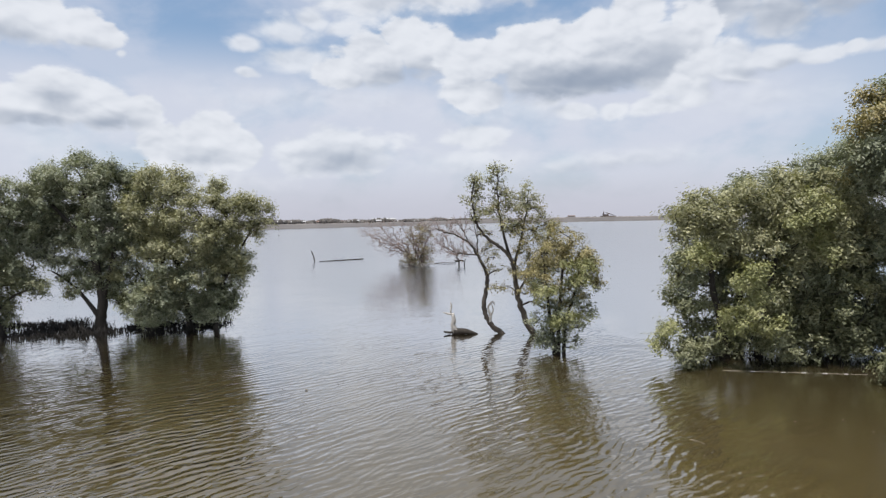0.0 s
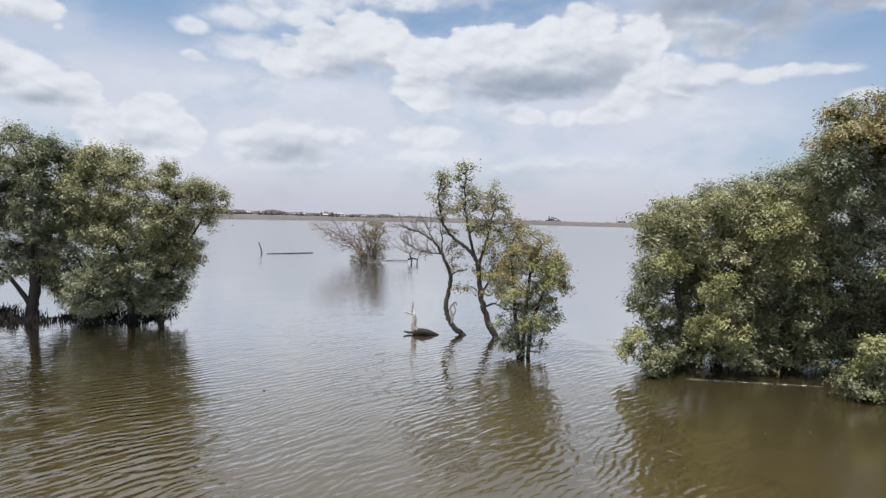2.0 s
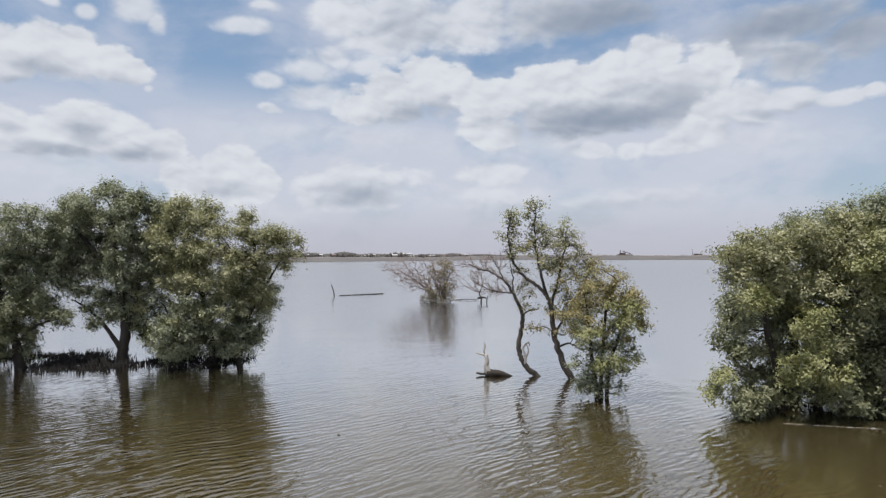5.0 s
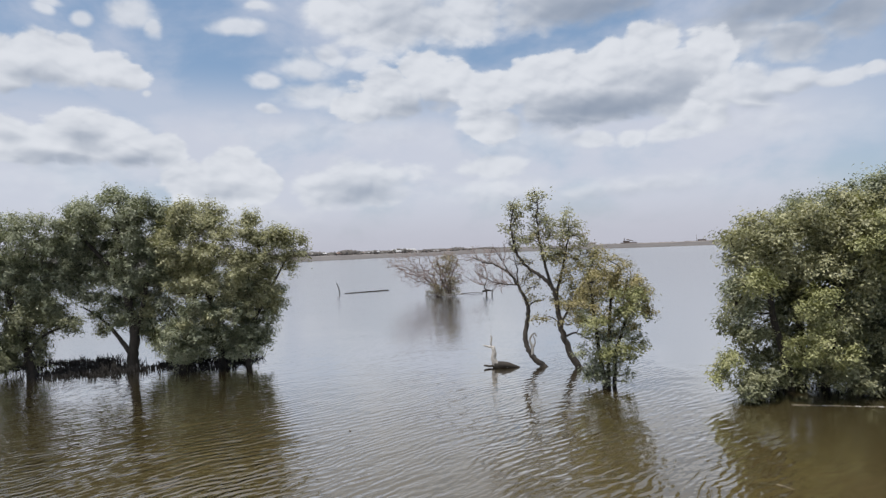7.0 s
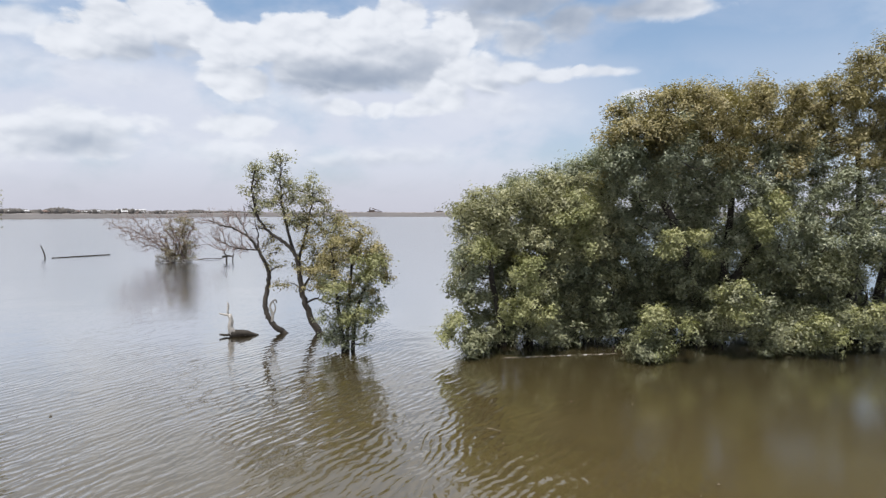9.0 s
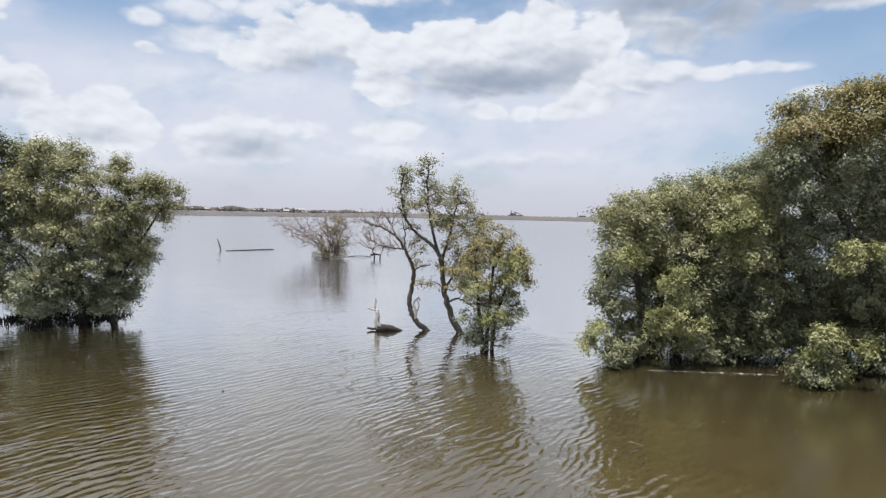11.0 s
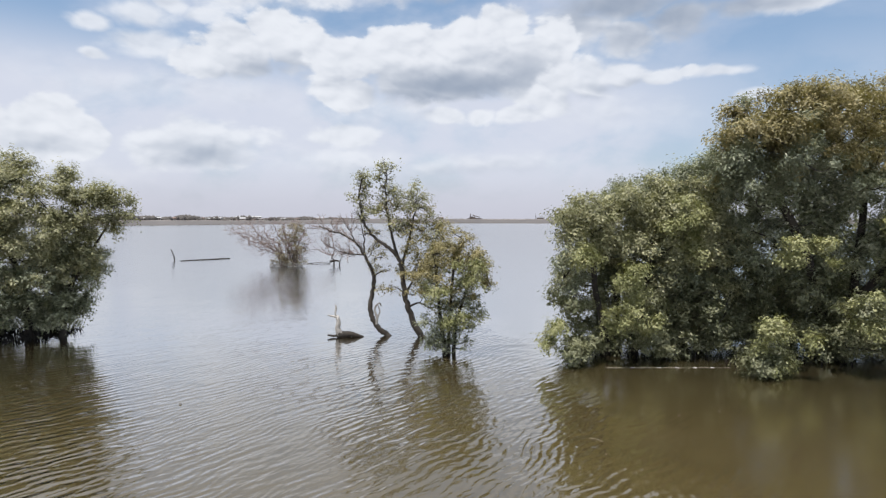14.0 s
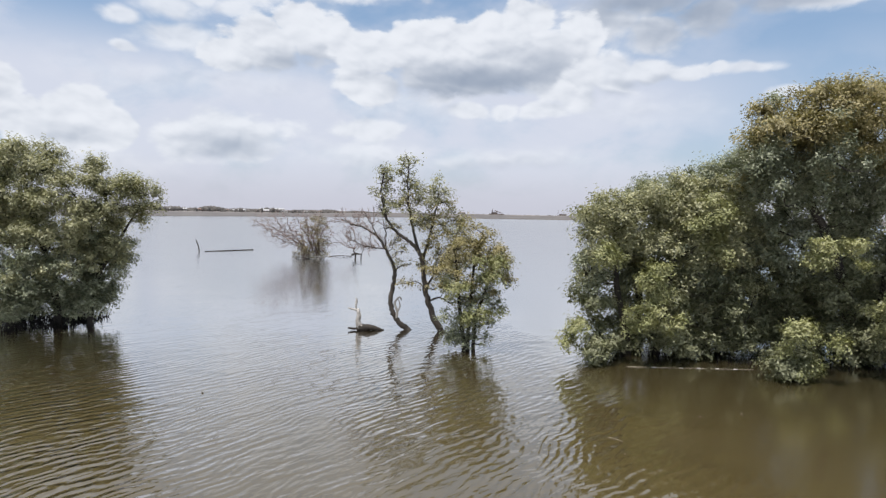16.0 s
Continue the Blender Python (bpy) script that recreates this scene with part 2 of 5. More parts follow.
def leaf_material(name, dark, mid, light, gloss=0.40, through_light=0.22):
    """Leathery leaves: colour differs from leaf to leaf and from clump to clump; some light shines through."""
    m, nt, p = material(name)
    isl = nt.nodes.new("ShaderNodeNewGeometry").outputs["Random Per Island"]
    patch = noise_tex(nt, 1.15, 3.0, 0.6)
    v = calc(nt, "ADD", calc(nt, "MULTIPLY", isl, 0.30), calc(nt, "MULTIPLY", patch, 0.80))
    col = colour_ramp(nt, v, [(0.18, dark), (0.56, mid), (0.90, light)])
    nt.links.new(col, p.inputs["Base Color"])
    p.inputs["Roughness"].default_value = gloss
    p.inputs["Specular IOR Level"].default_value = 0.35
    tr = nt.nodes.new("ShaderNodeBsdfTranslucent")
    nt.links.new(blend(nt, 1.0, col, (1.0, 1.05, 0.55), "MULTIPLY"), tr.inputs[0])
    ms = nt.nodes.new("ShaderNodeMixShader")
    ms.inputs[0].default_value = through_light
    nt.links.new(p.outputs[0], ms.inputs[1])
    nt.links.new(tr.outputs[0], ms.inputs[2])
    nt.links.new(ms.outputs[0], nt.nodes["Material Output"].inputs[0])
    return m


def bark_material(name, dark, light, scale=9.0):
    m, nt, p = material(name)
    fine = noise_tex(nt, scale, 8.0, 0.7, stretch=(1, 1, 0.35))
    broad = noise_tex(nt, 1.3, 3.0, 0.6)
    col = colour_ramp(nt, calc(nt, "ADD", calc(nt, "MULTIPLY", fine, 0.6), calc(nt, "MULTIPLY", broad, 0.45)), [(0.35, dark), (0.72, light)])
    nt.links.new(col, p.inputs["Base Color"])
    p.inputs["Roughness"].default_value = 0.85
    bump(nt, p, fine, 0.02, 0.8)
    return m


def plain_material(name, a, b, scale, roughness=0.8, rel=0.01):
    m, nt, p = material(name)
    f = calc(nt, "ADD", calc(nt, "MULTIPLY", noise_tex(nt, scale, 7.0, 0.65), 0.6), calc(nt, "MULTIPLY", noise_tex(nt, scale * 0.13, 3.0), 0.4))
    nt.links.new(colour_ramp(nt, f, [(0.33, a), (0.67, b)]), p.inputs["Base Color"])
    p.inputs["Roughness"].default_value = roughness
    bump(nt, p, f, rel, 0.7)
    return m


def water_material():
    """Silty brown water. Ripples run in crossing trains near by; the open middle and the lee of the trees lie calmer."""
    m, nt, p = material("silty_water")
    murk = noise_tex(nt, 0.12, 4.0, 0.6)
    body = nt.nodes.new("ShaderNodeBsdfDiffuse")
    nt.links.new(colour_ramp(nt, murk, [(0.3, (0.063, 0.0468, 0.0175)), (0.7, (0.077, 0.0582, 0.0240))]), body.inputs[0])
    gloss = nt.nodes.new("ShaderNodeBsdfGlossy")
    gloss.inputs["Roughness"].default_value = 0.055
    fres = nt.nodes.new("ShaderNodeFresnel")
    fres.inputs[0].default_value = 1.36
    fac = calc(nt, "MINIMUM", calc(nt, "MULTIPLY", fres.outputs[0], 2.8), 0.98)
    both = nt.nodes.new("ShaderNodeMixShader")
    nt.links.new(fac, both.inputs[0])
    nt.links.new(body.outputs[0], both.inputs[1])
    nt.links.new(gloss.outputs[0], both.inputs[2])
    nt.links.new(both.outputs[0], nt.nodes["Material Output"].inputs[0])
    nt.nodes.remove(p)
    c = nt.nodes.new("ShaderNodeTexCoord")

    def train(scale, turn, distortion, detail, dscale):
        mp = nt.nodes.new("ShaderNodeMapping")
        mp.inputs[2].default_value = (0, 0, radians(turn))
        nt.links.new(c.outputs["Object"], mp.inputs[0])
        wv = nt.nodes.new("ShaderNodeTexWave")
        wv.bands_direction = "Y"
        wv.inputs["Scale"].default_value = scale
        wv.inputs["Distortion"].default_value = distortion
        wv.inputs["Detail"].default_value = detail
        wv.inputs["Detail Scale"].default_value = dscale
        wv.inputs["Detail Roughness"].default_value = 0.55
        nt.links.new(mp.outputs[0], wv.inputs["Vector"])
        return wv.outputs["Fac"]

    def limits(value, a, b, lo, hi):
        n = nt.nodes.new("ShaderNodeMapRange")
        n.interpolation_type = "SMOOTHSTEP"
        nt.links.new(value, n.inputs[0])
        for k, v in enumerate((a, b, lo, hi)):
            n.inputs[k + 1].default_value = v
        return n.outputs[0]

    def crests(scale, turn, long, detail=3.0):
        """Short broken crests, drawn out along one direction."""
        mp = nt.nodes.new("ShaderNodeMapping")
        mp.vector_type = "TEXTURE"
        mp.inputs[2].default_value = (0, 0, radians(turn))
        mp.inputs[3].default_value = (long, 1, 1)
        nt.links.new(c.outputs["Object"], mp.inputs[0])
        n = nt.nodes.new("ShaderNodeTexNoise")
        n.inputs["Scale"].default_value = scale
        n.inputs["Detail"].default_value = detail
        n.inputs["Roughness"].default_value = 0.5
        n.inputs["Distortion"].default_value = 0.4
        nt.links.new(mp.outputs[0], n.inputs["Vector"])
        return n.outputs["Fac"]

    first = train(1.45, -40, 12.0, 3.0, 0.45)
    second = train(2.1, -54, 13.0, 3.0, 0.5)
    wa = limits(noise_tex(nt, 0.30, 3.0, 0.55), 0.38, 0.62, 0.10, 1.2)
    wb = limits(noise_tex(nt, 0.21, 3.0, 0.55), 0.40, 0.64, 1.0, 0.1)
    h = calc(nt, "ADD", calc(nt, "ADD", calc(nt, "MULTIPLY", calc(nt, "MULTIPLY", first, wa), 0.24), calc(nt, "MULTIPLY", calc(nt, "MULTIPLY", second, wb), 0.16)),
             calc(nt, "ADD", calc(nt, "MULTIPLY", crests(3.4, 43, 3.0), 0.85), calc(nt, "MULTIPLY", crests(6.5, 58, 2.4), 0.34)))
    h = calc(nt, "ADD", h, calc(nt, "MULTIPLY", crests(1.1, 12, 1.8, 2.0), 0.8))
    xyz = nt.nodes.new("ShaderNodeSeparateXYZ")
    nt.links.new(c.outputs["Object"], xyz.inputs[0])
    wob = calc(nt, "MULTIPLY", noise_tex(nt, 0.35, 3.0), 4.0)
    lee = limits(calc(nt, "ADD", xyz.outputs[0], wob), 5.2, 8.0, 1.0, 0.07)
    open_calm = limits(calc(nt, "ADD", xyz.outputs[1], wob), 11.0, 24.0, 1.0, 0.27)
    near = limits(xyz.outputs[1], 7.5, 15.0, 1.30, 1.0)
    h = calc(nt, "MULTIPLY", calc(nt, "MULTIPLY", calc(nt, "MULTIPLY", h, near), lee), open_calm)
    nt.links.new(calc(nt, "MAXIMUM", limits(calc(nt, "ADD", xyz.outputs[0], wob), 5.2, 8.0, 0.055, 0.17), limits(xyz.outputs[1], 20.0, 42.0, 0.055, 0.17)), gloss.inputs["Roughness"])
    b = nt.nodes.new("ShaderNodeBump")
    b.inputs["Distance"].default_value = 0.021
    nt.links.new(h, b.inputs["Height"])
    for n in (body, gloss, fres):
        nt.links.new(b.outputs[0], n.inputs["Normal"])
    return m


WATER = water_material()
# darker copy of the leaf for low and back foliage: canopy shade in its colour
LEAF_SHADED = leaf_material("mangrove_leaf_shaded", (0.034, 0.043, 0.025), (0.158, 0.166, 0.094), (0.35, 0.345, 0.22), 0.42)
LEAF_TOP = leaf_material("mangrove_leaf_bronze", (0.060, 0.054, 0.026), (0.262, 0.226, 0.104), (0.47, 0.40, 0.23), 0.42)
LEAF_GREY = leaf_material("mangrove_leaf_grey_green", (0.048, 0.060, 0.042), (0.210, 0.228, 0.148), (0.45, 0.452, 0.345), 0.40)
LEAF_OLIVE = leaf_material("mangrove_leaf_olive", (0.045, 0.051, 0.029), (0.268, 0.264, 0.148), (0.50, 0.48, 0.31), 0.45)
# brighter leaf for young shoots and for crown lobes painted as if sunlit
LEAF_YOUNG_SUNLIT = leaf_material("mangrove_sunlit_shoot_leaf", (0.100, 0.114, 0.048), (0.265, 0.270, 0.122), (0.46, 0.445, 0.26), 0.42)
LEAF_DRY = leaf_material("half_dry_leaf", (0.11, 0.092, 0.062), (0.24, 0.205, 0.140), (0.40, 0.35, 0.25), 0.6)
BARK = bark_material("grey_brown_bark", (0.022, 0.018, 0.015), (0.085, 0.070, 0.058))
BARK_WET = bark_material("wet_dark_bark", (0.012, 0.010, 0.008), (0.045, 0.036, 0.028))
ROOT = bark_material("black_root", (0.006, 0.005, 0.005), (0.024, 0.020, 0.017))
BARK_BARE = bark_material("dead_bare_twig", (0.135, 0.100, 0.092), (0.33, 0.26, 0.24))
DRIFTWOOD = bark_material("bleached_driftwood", (0.19, 0.175, 0.16), (0.58, 0.55, 0.52), 14.0)
MUD = plain_material("mud_bank", (0.110, 0.098, 0.092), (0.23, 0.208, 0.196), 0.03, 0.9, 0.1)
WET_MUD = plain_material("wet_mud_edge", (0.060, 0.053, 0.049), (0.12, 0.105, 0.097), 0.03, 0.6, 0.05)
# scrub is greyed instead of green: the haze of distance is in its colour
SCRUB = plain_material("far_scrub", (0.050, 0.047, 0.045), (0.125, 0.112, 0.104), 0.25, 0.95, 0.2)
LIME = plain_material("limewashed_wall", (0.26, 0.24, 0.22), (0.46, 0.43, 0.40), 0.5, 0.9)
SHEET = plain_material("sheet_metal_roof", (0.24, 0.24, 0.25), (0.50, 0.50, 0.51), 0.8, 0.6)
TILE_ROOF = plain_material("weathered_tile_roof", (0.13, 0.088, 0.075), (0.22, 0.155, 0.13), 1.2, 0.9)
HULL = plain_material("rusty_hull_paint", (0.045, 0.040, 0.038), (0.14, 0.10, 0.085), 0.6, 0.7)
BAMBOO = plain_material("weathered_bamboo", (0.11, 0.09, 0.065), (0.34, 0.30, 0.24), 6.0, 0.7)


# ---- mesh helpers ----
def mesh_object(name, verts, faces, mats, parent=None, label="", smooth=False):
    me = bpy.data.meshes.new(name)
    me.from_pydata(verts, [], faces)
    for mt in mats if isinstance(mats, (list, tuple)) else [mats]:
        me.materials.append(mt)
    if smooth:
        me.polygons.foreach_set("use_smooth", np.ones(len(me.polygons), bool))
    ob = new(name, me)
    if parent is not None:
        ob.parent = parent
    if label:
        ob["label"] = label
    return ob


def part(name, bm, mat, parent, label="", smooth=False):
    """Links a bmesh as one mesh object under a thing or a part."""
    me = bpy.data.meshes.new(name)
    for f in bm.faces:
        f.smooth = smooth
    bm.to_mesh(me)
    bm.free()
    me.materials.append(mat)
    ob = new(name, me)
    ob.parent = parent
    if label:
        ob["label"] = label
    return ob


def thing(name, place, label, category, group="", kind=""):
    ob = new(name)
    ob.location = place
    ob.empty_display_size = 0.3
    return tagged(ob, label, category, group, kind)


def spline(points, per=5):
    """A smooth line through control points."""
    p = [Vector(q) for q in points]
    p = [p[0] * 2 - p[1]] + p + [p[-1] * 2 - p[-2]]
    out = []
    for i in range(1, len(p) - 2):
        for k in range(per):
            t = k / per
            a, b, c, d = p[i - 1], p[i], p[i + 1], p[i + 2]
            out.append(0.5 * ((2 * b) + (c - a) * t + (2 * a - 5 * b + 4 * c - d) * t * t + (3 * b - a - 3 * c + d) * t * t * t))
    out.append(p[-2])
    return out


class Soup:
    """Vertices and faces gathered for one mesh."""

    def __init__(self):
        self.v, self.f = [], []

    def tube(self, line, r0, r1, sides=6, rng=None, rough=0.0, power=1.0):
        n = len(line)
        start = len(self.v)
        side = Vector((1, 0.3, 0.1))
        for i, q in enumerate(line):
            d = (line[min(i + 1, n - 1)] - line[max(i - 1, 0)])
            d = d.normalized() if d.length > 1e-6 else Vector((0, 0, 1))
            u = (side - d * side.dot(d))
            u = u.normalized() if u.length > 1e-4 else d.orthogonal().normalized()
            side = u
            w = d.cross(u)
            r = r0 + (r1 - r0) * (i / (n - 1)) ** power
            for k in range(sides):
                a = 2 * math.pi * k / sides
                s = r * (1 + (rng.uniform(-rough, rough) if rng else 0))
                self.v.append(tuple(q + u * (math.cos(a) * s) + w * (math.sin(a) * s)))
        for i in range(n - 1):
            for k in range(sides):
                a, b = start + i * sides + k, start + i * sides + (k + 1) % sides
                self.f.append((a, b, b + sides, a + sides))
        self.f.append(tuple(start + k for k in reversed(range(sides))))
        self.f.append(tuple(start + (n - 1) * sides + k for k in range(sides)))

    def put(self, name, mats, parent=None, label="", origin=(0, 0, 0)):
        o = Vector(origin)
        return mesh_object(name, [tuple(Vector(q) - o) for q in self.v], self.f, mats, parent, label, True)


def leaf_mesh(name, centres, radii, counts, length, mat, parent, origin, rng, squash=0.85, droop=0.0, label=""):
    """One crown: many small folded leaves gathered in clumps, turned outwards and to the light."""
    centres, radii, counts = np.asarray(centres, float), np.asarray(radii, float), np.asarray(counts, int)
    idx = np.repeat(np.arange(len(centres)), counts)
    n = len(idx)
    # leafy sprays reach out from each clump's heart
    sprays = 20
    way = rng.normal(size=(len(centres), sprays, 3))
    way /= np.linalg.norm(way, axis=2)[:, :, None]
    way[:, :, 2] = np.where(rng.uniform(size=way.shape[:2]) < 0.7, np.abs(way[:, :, 2]), way[:, :, 2])
    reach = rng.uniform(0.55, 1.35, size=(len(centres), sprays))
    pick = rng.integers(0, sprays, n)
    d = way[idx, pick]
    rad = rng.uniform(0.12, 1, n) ** 0.6 * radii[idx] * reach[idx, pick]
    pos = centres[idx] + d * rad[:, None] * np.array([1, 1, squash]) + rng.normal(size=(n, 3)) * (0.10 * radii[idx] + 0.025)[:, None]
    # blades turn their faces up and outwards, and point any way within that plane
    up = np.array([0, 0, 0.62]) + d * 0.80 + rng.normal(size=(n, 3)) * 0.34
    up /= np.linalg.norm(up, axis=1)[:, None]
    along = d * 0.5 + rng.normal(size=(n, 3)) * 0.8 + np.array([0, 0, -0.1 - droop])
    along -= up * (along * up).sum(1)[:, None]
    along /= np.linalg.norm(along, axis=1)[:, None] + 1e-9
    side = np.cross(along, up)
    ln = length * rng.uniform(0.65, 1.25, n)[:, None]
    wd = ln * rng.uniform(0.20, 0.27, n)[:, None]
    base = pos - along * ln * 0.5
    tip = pos + along * ln * 0.5 - up * ln * 0.08
    mid = pos - along * ln * 0.02
    lift = up * wd * 0.35
    v = np.stack([base, mid - side * wd + lift, tip, mid + side * wd + lift], 1).reshape(-1, 3) - np.array(origin)
    keep = v[:, 2].reshape(-1, 4).min(1) + origin[2] > 0.02
    v = v.reshape(-1, 4, 3)[keep].reshape(-1, 3)
    n = len(v) // 4
    tri = (np.arange(n)[:, None] * 4 + np.array([0, 1, 2, 0, 2, 3])).ravel().astype(np.int32)
    me = bpy.data.meshes.new(name)
    me.vertices.add(n * 4)
    me.vertices.foreach_set("co", v.ravel().astype(np.float32))
    me.loops.add(n * 6)
    me.loops.foreach_set("vertex_index", tri)
    me.polygons.add(n * 2)
    me.polygons.foreach_set("loop_start", np.arange(0, n * 6, 3, dtype=np.int32))
    me.update(calc_edges=True)
    me.materials.append(mat)
    ob = new(name, me)
    ob.parent = parent
    if label:
        ob["label"] = label
    return ob


def clumps(blob, rng, step):
    """Clump centres through one crown mass, denser towards its skin."""
    x, y, z, rx, ry, rz = blob
    n = max(3, int(4.0 * (rx * ry * rz) ** (2 / 3) / step ** 2))
    d = rng.normal(size=(n, 3))
    d /= np.linalg.norm(d, axis=1)[:, None]
    r = 0.45 + 0.55 * rng.uniform(0, 1, n) ** 0.5
    c = np.array([x, y, z]) + d * r[:, None] * np.array([rx, ry, rz])
    return c[c[:, 2] > 0.07]


def grow(nodes, targets, soup, rng, r_tip=0.008, r_base=0.03, sides=4, wander=0.12):
    """Limbs from the nearest point of the tree so far to each clump."""
    nodes = [Vector(q) for q in nodes]
    arr = np.array([tuple(q) for q in nodes])
    todo = sorted([Vector(q) for q in targets], key=lambda q: float(np.min(np.linalg.norm(arr - np.array(q), axis=1))))
    for q in todo:
        qa = np.array(q)
        cost = np.linalg.norm(arr - qa, axis=1) + 0.9 * np.maximum(0, arr[:, 2] - qa[2])
        a = Vector(arr[int(np.argmin(cost))])
        length = (q - a).length
        if length < 0.05:
            continue
        mid = a.lerp(q, 0.5) + Vector(rng.normal(size=3)) * wander * length + Vector((0, 0, -0.08 * length))
        line = spline([a, mid, q], 3)
        soup.tube(line, min(r_base, 0.010 + 0.018 * length), r_tip, sides, None)
        arr = np.vstack([arr, [tuple(p) for p in line[1:]]])
    return arr


def mangrove(base, stems, blobs, shoots=(), seed=1, step=0.42, per=450, leaf=0.083, mat=None, top_mat=None, top_z=99.0,
             clump_r=(0.24, 0.54), tight=0.91, label="", name="mangrove_tree", bark=None, squash=0.85, crook=0.0,
             low_z=-1.0):
    rng = np.random.default_rng(seed)
    tree = thing(name, base, label, "tree", "mangroves standing in the water")
    bark = bark or BARK_WET
    o = Vector(base)
    nodes = []
    for pts, r0, r1 in stems:
        line = spline(pts, 6)
        for q in line[4:-1]:
            q += Vector(rng.normal(size=3)) * crook
        s = Soup()
        s.tube(line, r0, r1, 9, rng, 0.10, 0.8)
        if pts[0][2] < 0:
            trunk = s.put("trunk", bark, tree, origin=o)
        else:
            s.put("limb", bark, trunk, origin=o)
        nodes += [tuple(q) for q in line[2:]]
    cs = np.vstack([clumps((*b[:3], *(r * tight for r in b[3:])), rng, step) for b in blobs])
    limbs = Soup()
    grow(nodes, cs, limbs, rng)
    tagged(limbs.put("branchwork", bark, tree, origin=o), kind="stuff")
    radii = rng.uniform(*clump_r, len(cs))
    counts = (per * (radii / 0.4) ** 2).astype(int)
    # low clumps take the darker leaf, so shade under the overhang is painted in
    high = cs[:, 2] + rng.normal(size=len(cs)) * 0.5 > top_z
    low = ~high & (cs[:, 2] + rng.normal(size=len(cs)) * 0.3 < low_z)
    for sel, mt, nm in ((~high & ~low, mat or LEAF_SHADED, "crown"), (high, top_mat or LEAF_TOP, "upper_crown"), (low, LEAF_SHADED, "shaded_lower_crown")):
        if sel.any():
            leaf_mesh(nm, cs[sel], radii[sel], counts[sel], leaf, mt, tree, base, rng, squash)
    # young shoots, and lobes whose brighter colour paints sunlight onto the crown
    for b in shoots:
        c = clumps(b, rng, 0.34)
        r = rng.uniform(0.20, 0.34, len(c))
        tagged(leaf_mesh("sunlit_shoot", c, r, (400 * (r / 0.3) ** 2).astype(int), leaf * 0.92, LEAF_YOUNG_SUNLIT, tree, base, rng, 0.95,
                         label="yellow-green young shoots and crown clumps coloured as sunlit"), kind="stuff")
    return tree


# ---- water ----
def water_sheet():
    xs = [-4500, -600, -100, -30, 30, 100, 600, 4500]
    ys = [-600, -60, -10, 30, 100, 600, 4600]
    verts = [(x, y, 0) for y in ys for x in xs]
    nx = len(xs)
    faces = [(j * nx + i, j * nx + i + 1, (j + 1) * nx + i + 1, (j + 1) * nx + i) for j in range(len(ys) - 1) for i in range(nx - 1)]
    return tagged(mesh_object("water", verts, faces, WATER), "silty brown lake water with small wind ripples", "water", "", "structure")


water_sheet()


